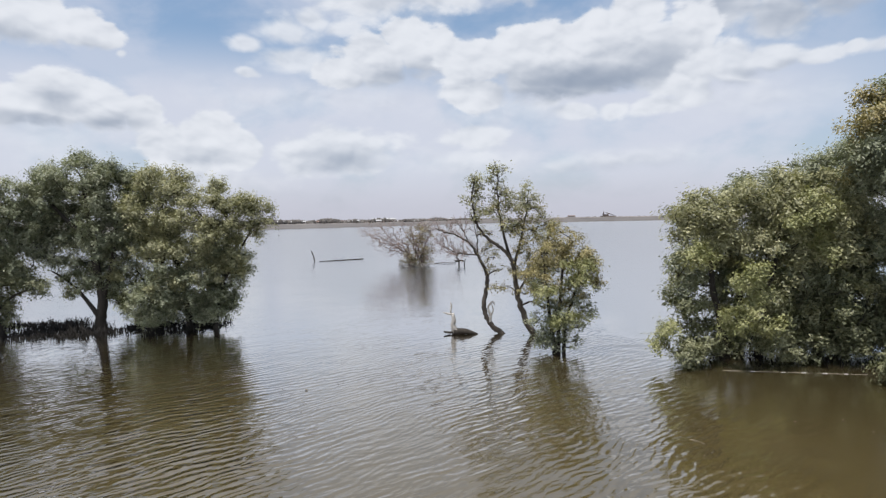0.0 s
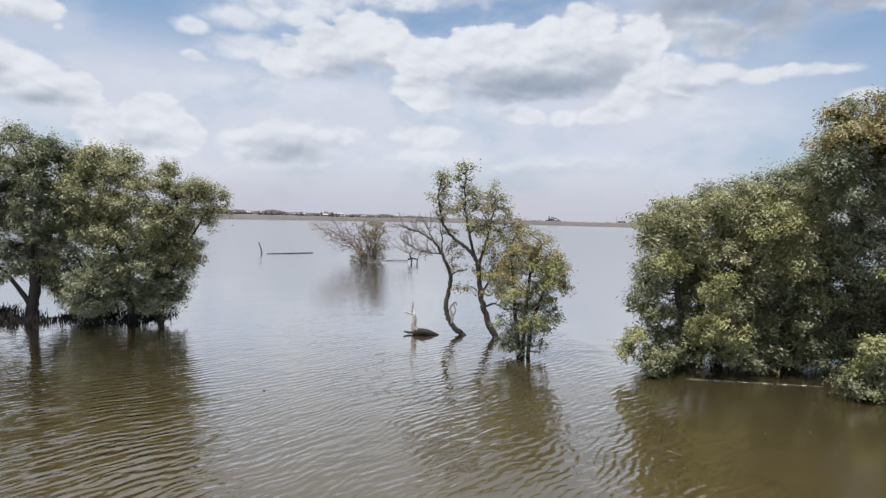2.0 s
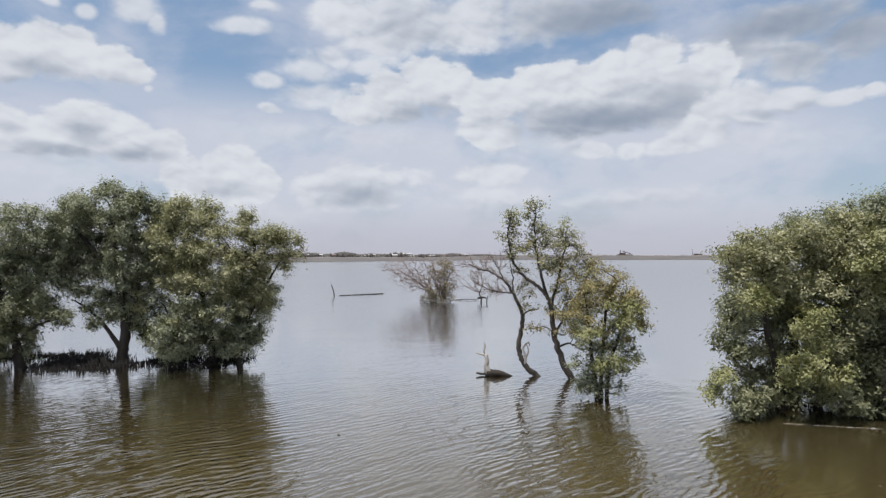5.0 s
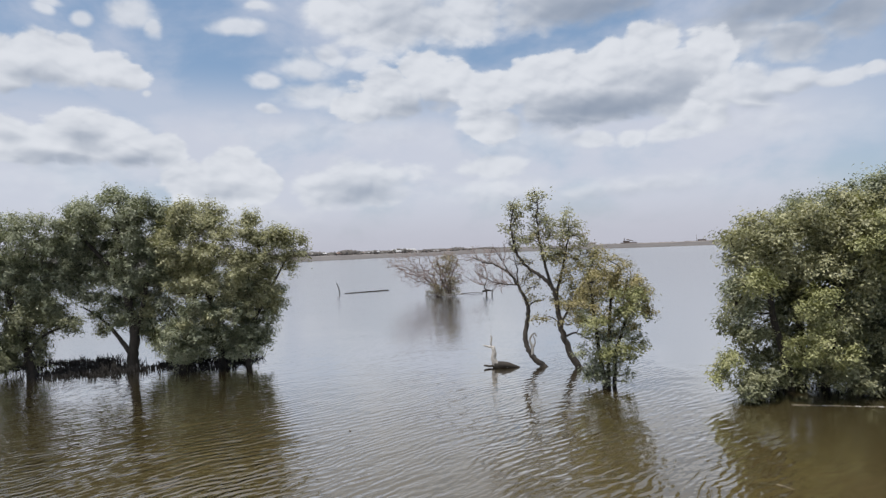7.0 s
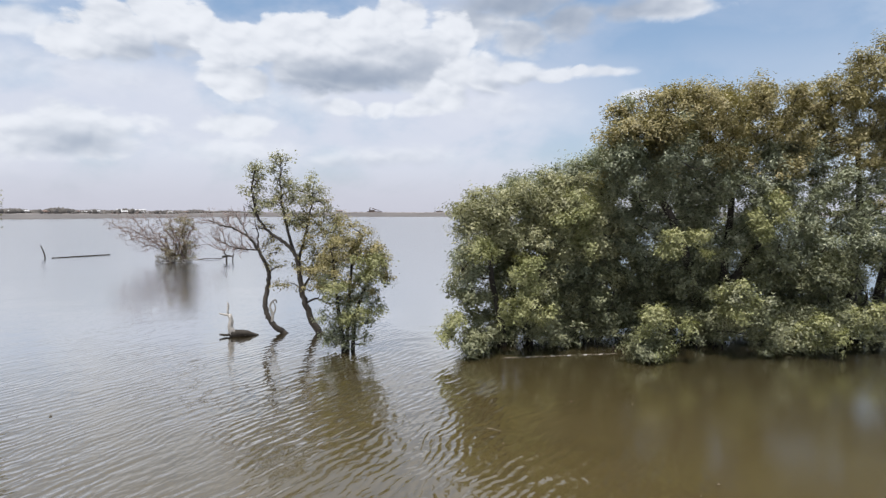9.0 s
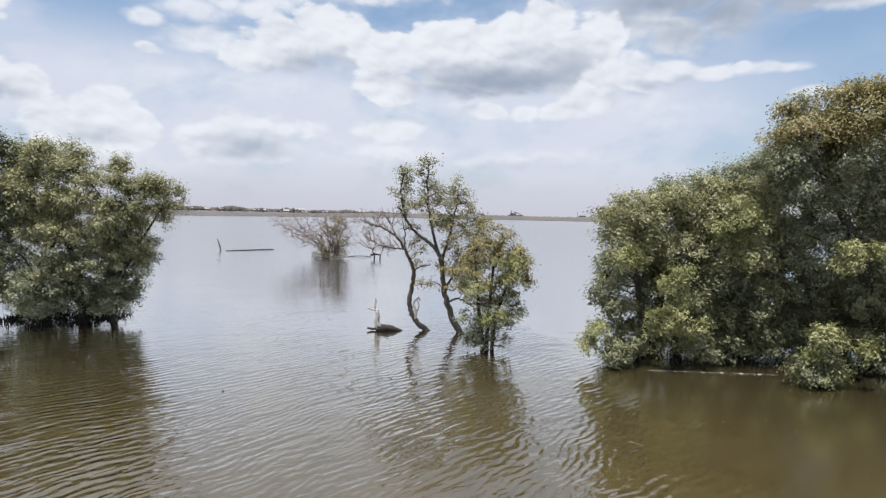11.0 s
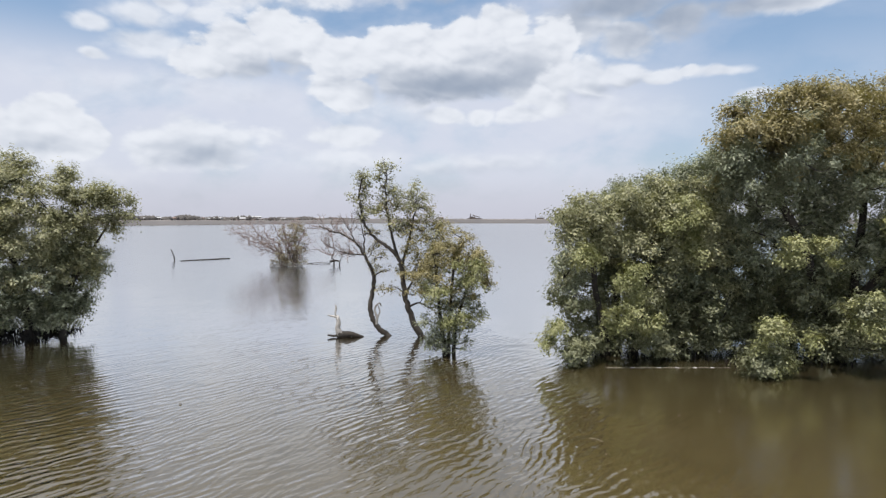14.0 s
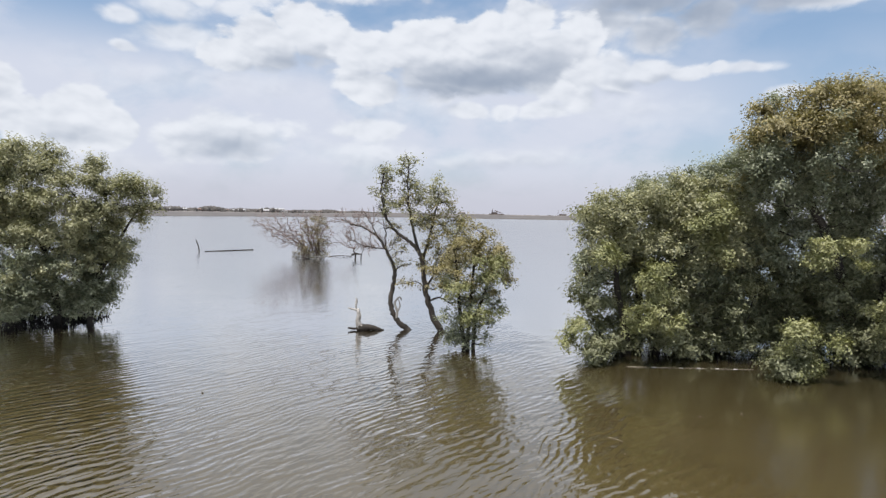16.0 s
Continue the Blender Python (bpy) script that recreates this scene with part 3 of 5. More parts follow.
# ---- trees on the right ----
mangrove((6.5, 15.0, -0.1),
         [([(6.5, 15.0, -0.3), (6.4, 15.0, 0.8), (6.2, 15.1, 1.8), (6.1, 15.0, 3.2)], 0.13, 0.05),
          ([(7.3, 15.2, -0.3), (7.5, 15.1, 0.9), (7.6, 15.0, 2.0), (7.8, 15.0, 3.2)], 0.12, 0.05)],
         [(5.9, 14.7, 3.8, 0.49, 0.47, 0.42), (5.28, 14.7, 3.28, 0.43, 0.48, 0.5), (6.76, 14.7, 4.04, 0.53, 0.47, 0.4),
          (6.18, 14.7, 3.08, 0.61, 0.57, 0.51), (7.35, 14.9, 3.58, 0.49, 0.5, 0.5), (7.83, 14.4, 3.45, 0.7, 0.66, 0.61),
          (8.7, 14.5, 3.24, 0.63, 0.67, 0.68), (9.63, 14.9, 2.96, 0.54, 0.67, 0.77), (5.44, 14.7, 2.26, 0.41, 0.43, 0.45),
          (5.6, 14.6, 1.48, 0.38, 0.42, 0.45), (6.91, 14.7, 2.8, 0.47, 0.45, 0.4), (7.74, 14.3, 2.48, 0.61, 0.6, 0.57),
          (8.68, 14.4, 2.13, 0.63, 0.65, 0.65), (9.48, 14.7, 1.67, 0.53, 0.61, 0.67), (7.63, 14.3, 1.37, 0.55, 0.54, 0.51),
          (8.51, 14.3, 1.02, 0.62, 0.58, 0.52), (9.31, 14.5, 0.7, 0.52, 0.53, 0.51), (5.69, 14.4, 0.6, 0.4, 0.39, 0.36),
          (7.03, 14.2, 0.49, 0.62, 0.49, 0.34), (7.98, 14.1, 0.37, 0.61, 0.47, 0.31), (8.86, 14.1, 0.19, 0.56, 0.42, 0.26),
          (5.9, 14.2, 0.09, 0.37, 0.3, 0.16), (8.06, 15, 4.09, 0.5, 0.45, 0.39), (9.34, 15.1, 4.11, 0.6, 0.59, 0.56),
          (7.67, 15.6, 2.02, 1.34, 0.52, 1.23), (9.43, 15.6, 1.26, 0.93, 0.45, 1.28), (6.94, 15.6, 0.36, 1.03, 0.32, 0.52),
          (8.67, 15.6, 0.19, 1.06, 0.31, 0.47), (6.42, 15.6, 2.46, 0.58, 0.33, 1.05), (4.95, 13.9, 0.35, 0.40, 0.35, 0.22), (5.5, 13.9, 0.28, 0.40, 0.3, 0.16),
          (6.2, 14.9, 0.30, 0.9, 0.4, 0.25), (7.3, 15.0, 0.34, 1.0, 0.4, 0.3), (8.4, 15.0, 0.34, 1.0, 0.4, 0.3), (5.6, 14.5, 0.30, 0.5, 0.3, 0.2)],
         [(6.36, 13.7, 1.66, 0.47, 0.47, 0.46), (6.08, 13.7, 1, 0.39, 0.4, 0.4), (6.74, 13.7, 2.06, 0.29, 0.3, 0.24),
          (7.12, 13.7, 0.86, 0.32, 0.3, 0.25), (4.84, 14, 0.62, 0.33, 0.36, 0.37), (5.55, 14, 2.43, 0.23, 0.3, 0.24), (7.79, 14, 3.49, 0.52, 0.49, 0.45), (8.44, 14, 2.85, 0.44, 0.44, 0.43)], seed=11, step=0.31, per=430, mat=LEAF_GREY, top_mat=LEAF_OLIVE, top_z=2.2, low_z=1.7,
         clump_r=(0.20, 0.42), tight=0.93, label="bushy round grey-green mangrove with low skirts touching the water")
mangrove((9.6, 16.6, -0.1),
         [([(9.6, 16.6, -0.3), (9.5, 16.6, 1.4), (9.3, 16.7, 3.0), (9.4, 16.6, 4.4)], 0.14, 0.05)],
         [(9.3, 16.55, 4.15, 1.4, 1.3, 1), (8.2, 16.9, 3.9, 1.1, 1.2, 0.9), (8.56, 16.4, 4.0, 0.7, 0.64, 0.6), (9.37, 16.4, 4.5, 0.74, 0.66, 0.6), (10.2, 16.4, 4.75, 0.66, 0.63, 0.6), (10.8, 16.4, 4.6, 0.66, 0.69, 0.7), (10.2, 16.5, 3, 1.4, 1.2, 1.5), (9, 16, 2.4, 1.6, 1, 1.6)], seed=12, mat=LEAF_GREY,
         label="mangrove behind the front row, grey-green crown")
mangrove((11.9, 14.0, -0.1),
         [([(11.9, 14.0, -0.3), (11.8, 14.0, 1.3), (11.3, 14.1, 2.9), (10.6, 14.2, 4.2), (10.1, 14.2, 5.2)], 0.19, 0.06),
          ([(12.4, 14.1, -0.3), (12.7, 14.0, 1.5), (12.9, 14.0, 3.2), (13.0, 13.9, 4.6), (13.6, 13.8, 5.8)], 0.14, 0.05),
          ([(12.6, 14.0, 1.2), (13.6, 13.7, 2.6), (14.3, 13.6, 4.2), (14.6, 13.6, 5.4)], 0.11, 0.05)],
         [(9.07, 13.7, 5.68, 0.48, 0.51, 0.53), (9.18, 13.7, 4.76, 0.48, 0.51, 0.53), (10.01, 13.7, 5.51, 0.57, 0.56, 0.53), (10.88, 13.7, 5.4, 0.58, 0.59, 0.59), (11.68, 13.7, 5.95, 0.53, 0.52, 0.49), (10.4, 14.2, 4.38, 0.67, 0.65, 0.61), (11.69, 14.2, 4.25, 0.68, 0.66, 0.62),
          (9.85, 13.75, 5.45, 1.1, 1.4, 1.25), (9.7, 13.75, 4.5, 1, 1.2, 0.9), (11.1, 13.45, 5.6, 1.2, 1.5, 1.3), (12.5, 13.75, 5.9, 1.4, 1.4, 1.25), (13.9, 13.55, 6.1, 1.3, 1.4, 1.25), (15, 13.55, 5.6, 0.9, 1.2, 1.3),
          (10, 14.9, 3.4, 1.2, 1, 1.3), (11.5, 14.6, 3.5, 1.3, 1, 1.2), (12.9, 13.35, 4.3, 1.2, 0.9, 0.9), (12.2, 13.9, 4.5, 1.1, 0.8, 0.8), (12.9, 13.8, 3.1, 1.0, 0.7, 1.0), (13.6, 14.2, 4.9, 0.9, 0.7, 0.7), (14.2, 12.95, 4.3, 1.1, 1, 1),
          (12, 14.0, 1.9, 1.3, 0.8, 1.2), (10.0, 15.0, 1.9, 1.2, 0.8, 1.2), (13.7, 12.7, 2.7, 1.1, 0.9, 1.2), (10.2, 14.3, 0.7, 1.1, 0.6, 0.6), (12, 13.3, 0.8, 1.2, 0.6, 0.65),
          (13.4, 12.75, 1.2, 0.9, 0.7, 0.9),
          (9.4, 14.6, 0.4, 1.2, 0.5, 0.4), (11.4, 13.75, 0.5, 1.3, 0.5, 0.45), (13.2, 13.35, 0.5, 1.2, 0.5, 0.45),
          (9.2, 12.5, 0.28, 0.6, 0.4, 0.25), (10.6, 14.0, 0.30, 0.8, 0.4, 0.25), (11.9, 13.4, 0.32, 0.7, 0.3, 0.25), (13.1, 11.9, 0.36, 0.7, 0.4, 0.30), (11.7, 12.0, 1.35, 0.9, 0.5, 0.35), (9.1, 12.2, 0.14, 0.6, 0.3, 0.12), (10.4, 13.7, 0.16, 0.6, 0.2, 0.12), (11.6, 13.4, 0.16, 0.6, 0.2, 0.12), (12.9, 12.1, 0.14, 0.7, 0.2, 0.12), (11.8, 11.6, 0.85, 0.6, 0.3, 0.25), (11.8, 11.85, 0.40, 0.6, 0.4, 0.40)],
         [(9.3, 12.0, 0.70, 0.62, 0.42, 0.58), (11.3, 11.95, 1.4, 0.6, 0.5, 0.45), (10.2, 12.4, 2.65, 0.6, 0.45, 0.45),
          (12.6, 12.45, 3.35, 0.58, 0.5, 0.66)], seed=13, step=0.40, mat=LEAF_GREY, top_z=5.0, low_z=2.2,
         label="tall spreading mangrove with a bronze-tinged top and dark hollow beneath")
mangrove((16.4, 13.0, -0.1),
         [([(16.4, 13.0, -0.3), (16.3, 13.0, 1.6), (16.5, 13.0, 3.4), (16.3, 13.0, 5.6)], 0.19, 0.06),
          ([(17.4, 13.2, -0.3), (17.6, 13.1, 1.6), (18.2, 13.0, 3.4), (18.6, 13.0, 5.4)], 0.18, 0.06)],
         [(15.9, 12.75, 6.4, 1, 1.2, 1.4), (17, 12.75, 6.9, 1.1, 1.3, 1.5), (18.8, 12.75, 6.2, 1.5, 1.5, 1.8), (15.6, 12.65, 4.6, 1, 1, 1.2), (17.2, 12.35, 4.8, 1.2, 1, 1.2),
          (16.2, 12.2, 3, 1.3, 0.9, 1.2), (18.4, 12.2, 3, 1.5, 1.1, 1.8), (14.8, 12.45, 1.9, 1, 0.8, 1), (15.4, 12.15, 0.8, 1.2, 0.7, 0.7), (17.2, 11.95, 1.2, 1.3, 0.8, 1.1), (13.9, 12.25, 0.7, 0.9, 0.5, 0.6),
          (14.8, 12.95, 0.5, 1.2, 0.5, 0.45), (16.6, 12.75, 0.5, 1.3, 0.5, 0.45), (14.4, 11.5, 0.45, 0.9, 0.45, 0.45), (15.9, 11.3, 0.45, 0.9, 0.45, 0.45)],
         [(13.2, 11.3, 0.6, 0.75, 0.42, 0.42), (14.7, 11.3, 1, 0.45, 0.45, 0.5)], seed=14, step=0.42, mat=LEAF_GREY, top_z=4.4, low_z=2.2,
         label="tall mangrove with a loose bronze-green crown over the water")

for x0, y0, sd in ((7.4, 16.6, 15), (9.6, 16.9, 18), (11.8, 16.5, 16), (14.0, 16.2, 19), (16.2, 15.8, 17), (18.4, 15.2, 20)):
    mangrove((x0, y0, -0.1),
             [([(x0, y0, -0.3), (x0 + 0.1, y0, 1.2), (x0 - 0.2, y0 + 0.1, 2.6), (x0, y0, 3.6)], 0.15, 0.05)],
             [(x0, y0, 2.9, 1.9, 1.2, 1.3), (x0 - 0.9, y0 - 0.3, 1.3, 1.4, 1.0, 1.1), (x0 + 1.1, y0 - 0.4, 1.2, 1.5, 1.0, 1.1), (x0 - 1.0, y0 - 0.9, 0.5, 1.3, 0.6, 0.4), (x0 + 1.2, y0 - 0.9, 0.5, 1.3, 0.6, 0.4), (x0, y0 + 0.7, 1.7, 1.5, 0.5, 1.6), (x0 + 1.1, y0 + 0.7, 0.8, 0.9, 0.4, 0.7)],
             seed=sd, step=0.46, per=210, leaf=0.11, label="dark mangrove in the shaded back row of the grove")

# ---- trees on the left ----
mangrove((-12.31, 19.3, -0.1),
         [([(-12.31, 19.3, -0.17), (-12.32, 19.3, 0.38), (-12.22, 19.3, 1.12), (-12.35, 19.3, 1.85), (-12.51, 19.3, 2.96), (-12.62, 19.3, 4.07), (-12.74, 19.3, 5.0)], 0.22, 0.06),
          ([(-12.34, 19.2, 0.54), (-12.7, 19.2, 1.03), (-13.09, 19.2, 1.48), (-13.49, 19.2, 1.81), (-13.92, 19.2, 2.06)], 0.09, 0.02),
          ([(-12.22, 19.3, 1.12), (-11.96, 19.3, 1.86), (-11.73, 19.3, 2.97), (-11.65, 19.3, 3.9)], 0.10, 0.04),
          ([(-12.51, 19.3, 2.96), (-13.3, 19.3, 3.69), (-14.0, 19.3, 4.43)], 0.10, 0.04)],
         [(-13, 19.4, 5.16, 1.38, 1.12, 0.81), (-14.18, 19.4, 4.53, 0.97, 0.94, 0.87), (-12.02, 19.4, 4.73, 0.97, 1, 1),
          (-13.66, 19.4, 3.51, 1.4, 1.13, 0.82), (-11.99, 19.4, 3.43, 1.01, 0.97, 0.9), (-14.75, 19.4, 3.5, 0.82, 0.86, 0.89),
          (-12.66, 19.4, 2.58, 0.94, 0.75, 0.53), (-13.84, 19.4, 2.57, 0.8, 0.6, 0.37), (-12.81, 19.2, 1.76, 0.51, 0.4, 0.28),
          (-12.21, 19.7, 2.02, 0.59, 0.59, 0.57), (-11.21, 19.7, 4.47, 0.62, 0.74, 0.84), (-11.42, 19.6, 3.16, 0.77, 0.8, 0.8),
          (-13.48, 19.2, 1.2, 0.36, 0.3, 0.16), (-12.6, 20.3, 3.6, 1.6, 0.5, 1.4), (-14.2, 20.2, 3.6, 1.0, 0.5, 0.9), (-11.6, 19.8, 1.2, 0.6, 0.5, 0.7), (-12.85, 19.2, 1.45, 0.35, 0.3, 0.22), (-13.5, 19.2, 1.85, 0.45, 0.3, 0.25)],
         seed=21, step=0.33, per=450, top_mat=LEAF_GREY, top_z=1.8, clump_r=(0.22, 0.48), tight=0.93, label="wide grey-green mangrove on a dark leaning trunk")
mangrove((-9.3, 19.4, -0.1),
         [([(-9.3, 19.4, -0.3), (-9.3, 19.4, 0.07), (-9.35, 19.4, 0.8), (-9.56, 19.4, 1.89), (-9.96, 19.4, 3.17), (-10.18, 19.4, 4.46)], 0.15, 0.05),
          ([(-8.44, 19.5, -0.3), (-8.44, 19.5, 0.07), (-8.35, 19.5, 0.81), (-8.09, 19.5, 1.91), (-7.92, 19.5, 3.2), (-8.03, 19.5, 4.3)], 0.12, 0.04),
          ([(-10.67, 19.4, -0.15), (-10.59, 19.4, 0.59), (-10.36, 19.4, 1.51), (-10.05, 19.4, 2.62)], 0.12, 0.05),
          ([(-8.13, 19.4, 1.55), (-7.49, 19.4, 2.66), (-6.95, 19.4, 3.57)], 0.06, 0.02)],
         [(-10.13, 19.3, 4.86, 0.89, 0.77, 0.62), (-9.33, 19.3, 4.56, 0.63, 0.59, 0.53), (-10.39, 19.1, 3.9, 0.89, 0.82, 0.73),
          (-9.22, 19.1, 3.69, 0.87, 0.84, 0.79), (-8.01, 19.3, 4.29, 0.61, 0.65, 0.67), (-6.77, 19.3, 3.9, 0.5, 0.53, 0.55),
          (-7.28, 19.3, 3.21, 0.54, 0.48, 0.41), (-8.27, 19, 3.02, 0.82, 0.81, 0.77), (-7.67, 19.3, 1.84, 0.65, 0.63, 0.59),
          (-8.21, 19.1, 2.3, 0.79, 0.74, 0.67), (-8.76, 19.1, 1.57, 0.87, 0.82, 0.75), (-9.7, 18.9, 2.29, 0.84, 0.84, 0.83),
          (-10, 18.4, 1.09, 0.64, 0.68, 0.7), (-9.54, 18.8, 1.4, 0.72, 0.71, 0.67), (-11.4, 19.6, 1.75, 0.66, 0.74, 0.8),
          (-9.16, 19.6, 0.96, 1.01, 0.65, 0.27), (-8.07, 19.5, 1.09, 0.47, 0.39, 0.3), (-10.56, 19.1, 2.99, 0.78, 0.75, 0.69),
          (-10.2, 18.5, 0.72, 0.54, 0.5, 0.45), (-11.86, 19.9, 0.87, 0.47, 0.43, 0.37), (-8.75, 20.2, 0.71, 0.84, 0.53, 0.2), (-9.6, 20.2, 2.2, 1.5, 0.6, 1.5), (-8.4, 20.2, 2.2, 0.8, 0.5, 1.2),
          (-11.3, 20.3, 3.3, 1.1, 0.5, 1.1), (-10.0, 20.2, 0.7, 1.4, 0.4, 0.45), (-8.9, 19.4, 0.62, 0.9, 0.4, 0.28), (-10.9, 19.4, 0.55, 0.6, 0.4, 0.4), (-9.9, 18.5, 0.42, 0.55, 0.4, 0.32), (-9.3, 19.9, 0.42, 1.5, 0.4, 0.36), (-8.6, 19.2, 0.55, 0.6, 0.4, 0.3), (-11.1, 19.8, 0.4, 0.8, 0.4, 0.36), (-7.35, 19.3, 3.95, 0.5, 0.5, 0.45), (-7.6, 19.2, 2.7, 0.55, 0.5, 0.5)],
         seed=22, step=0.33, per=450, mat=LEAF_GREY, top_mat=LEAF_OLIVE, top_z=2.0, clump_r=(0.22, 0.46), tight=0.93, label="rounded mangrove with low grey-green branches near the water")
mangrove((-15.18, 18.4, -0.1),
         [([(-15.18, 18.4, -0.8), (-15.16, 18.4, 0.09), (-15.37, 18.4, 0.98), (-15.78, 18.4, 2.22), (-16.19, 18.4, 3.65)], 0.20, 0.07),
          ([(-15.2, 18.3, 0.82), (-14.54, 18.3, 1.33), (-13.88, 18.3, 1.55)], 0.06, 0.02)],
         [(-15.44, 18.4, 4.2, 1.2, 1.12, 0.99), (-16.97, 18.4, 4.01, 1.45, 1.3, 1.28), (-15.03, 18.4, 3.13, 0.95, 0.88, 0.78),
          (-16.17, 18.4, 2.58, 1.22, 1.11, 0.97), (-14.64, 18.4, 2.42, 0.75, 0.69, 0.61), (-15.19, 18.4, 1.61, 1, 0.86, 0.7),
          (-14.15, 18.4, 1.62, 0.51, 0.4, 0.28), (-16.52, 18.4, 1.31, 1.03, 0.95, 0.85), (-15.55, 18.4, 0.8, 0.89, 0.77, 0.62),
          (-16.89, 18.4, 0.41, 1.24, 0.96, 0.64), (-13.77, 18.4, 1.54, 0.23, 0.3, 0.16), (-18.6, 18.6, 3, 1.4, 1.3, 1.5),
          (-18.2, 18, 1, 1, 0.7, 1), (-16.0, 19.4, 2.8, 1.4, 0.5, 1.4), (-15.9, 17.9, 0.45, 0.9, 0.5, 0.4), (-17.2, 17.6, 0.45, 1.0, 0.5, 0.4)],
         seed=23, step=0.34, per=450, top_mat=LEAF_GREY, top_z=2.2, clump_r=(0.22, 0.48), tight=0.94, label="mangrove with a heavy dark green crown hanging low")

# ---- slender trees in the middle ----
def bare_twigs(tree, lines, seed, reach=0.34, each=3, mat=None, thin=0.004):
    """Fine forking twigs along limbs, leafless."""
    rng = np.random.default_rng(seed)
    s = Soup()
    o = tree.location

    def fork(q, d, length, r, depth):
        e = q + d * length
        m = q.lerp(e, 0.5) + Vector(rng.normal(size=3)) * 0.07 * length
        s.tube([q, m, e], r, max(thin, r * 0.55), 4 if depth < 2 else 3)
        if depth < 2:
            for _ in range(2 if rng.uniform() < 0.7 else 3):
                k = (d + Vector(rng.normal(size=3)) * 0.5 + Vector((0, 0, 0.12))).normalized()
                fork(m.lerp(e, rng.uniform(0.2, 1.0)), k, length * rng.uniform(0.5, 0.8), r * 0.6, depth + 1)

    for pts in lines:
        line = spline(pts, 5)
        for i in range(3, len(line)):
            t = (line[i] - line[i - 1]).normalized()
            for _ in range(each):
                if rng.uniform() < 0.6:
                    d = (t + Vector(rng.normal(size=3)) * 0.6 + Vector((0, 0, 0.15))).normalized()
                    fork(line[i], d, reach * rng.uniform(0.5, 1.1), 0.012, 0)
    return tagged(s.put("twig_spray", mat or BARK_BARE, tree, origin=o), kind="stuff")


LIMB_FAN = [[(0.56, 18.3, 2.06), (0.36, 18.3, 2.44), (0.11, 18.3, 2.8), (-0.26, 18.3, 3.05), (-0.64, 18.3, 3.16), (-0.93, 18.3, 3.29)],
            [(0.11, 18.3, 2.8), (-0.06, 18.3, 3.17), (-0.26, 18.3, 3.43)],
            [(0.36, 18.3, 2.44), (0.03, 18.3, 2.47), (-0.35, 18.3, 2.55), (-0.64, 18.3, 2.71)]]
slim = mangrove((1.01, 18.4, -0.1),
                [([(1.16, 18.4, -0.11), (1.01, 18.4, 0.05), (0.8, 18.4, 0.23), (0.6, 18.4, 0.56), (0.54, 18.4, 0.97), (0.64, 18.4, 1.51), (0.65, 18.4, 1.81), (0.57, 18.4, 2.06)], 0.095, 0.055),
                 (LIMB_FAN[0], 0.055, 0.010), (LIMB_FAN[1], 0.024, 0.006), (LIMB_FAN[2], 0.022, 0.006),
                 ([(0.65, 18.3, 1.82), (0.86, 18.3, 1.94), (1.11, 18.3, 1.99)], 0.03, 0.010), ([(0.36, 18.3, 2.44), (0.37, 18.3, 2.89), (0.27, 18.3, 3.31)], 0.03, 0.010)],
                [(0.77, 18.3, 2.48, 0.26, 0.3, 0.31), (0.91, 18.3, 2.02, 0.26, 0.3, 0.17), (0.64, 18.3, 2.98, 0.23, 0.3, 0.24)], seed=31, tight=1.0, step=0.17, per=170, clump_r=(0.12, 0.22), leaf=0.070, mat=LEAF_TOP, crook=0.011,
                name="slender_mangrove", bark=BARK, label="thin crooked mangrove stem with a bare fanned limb")
bare_twigs(slim, LIMB_FAN, 5, 0.30, 3, BARK_BARE, 0.005)
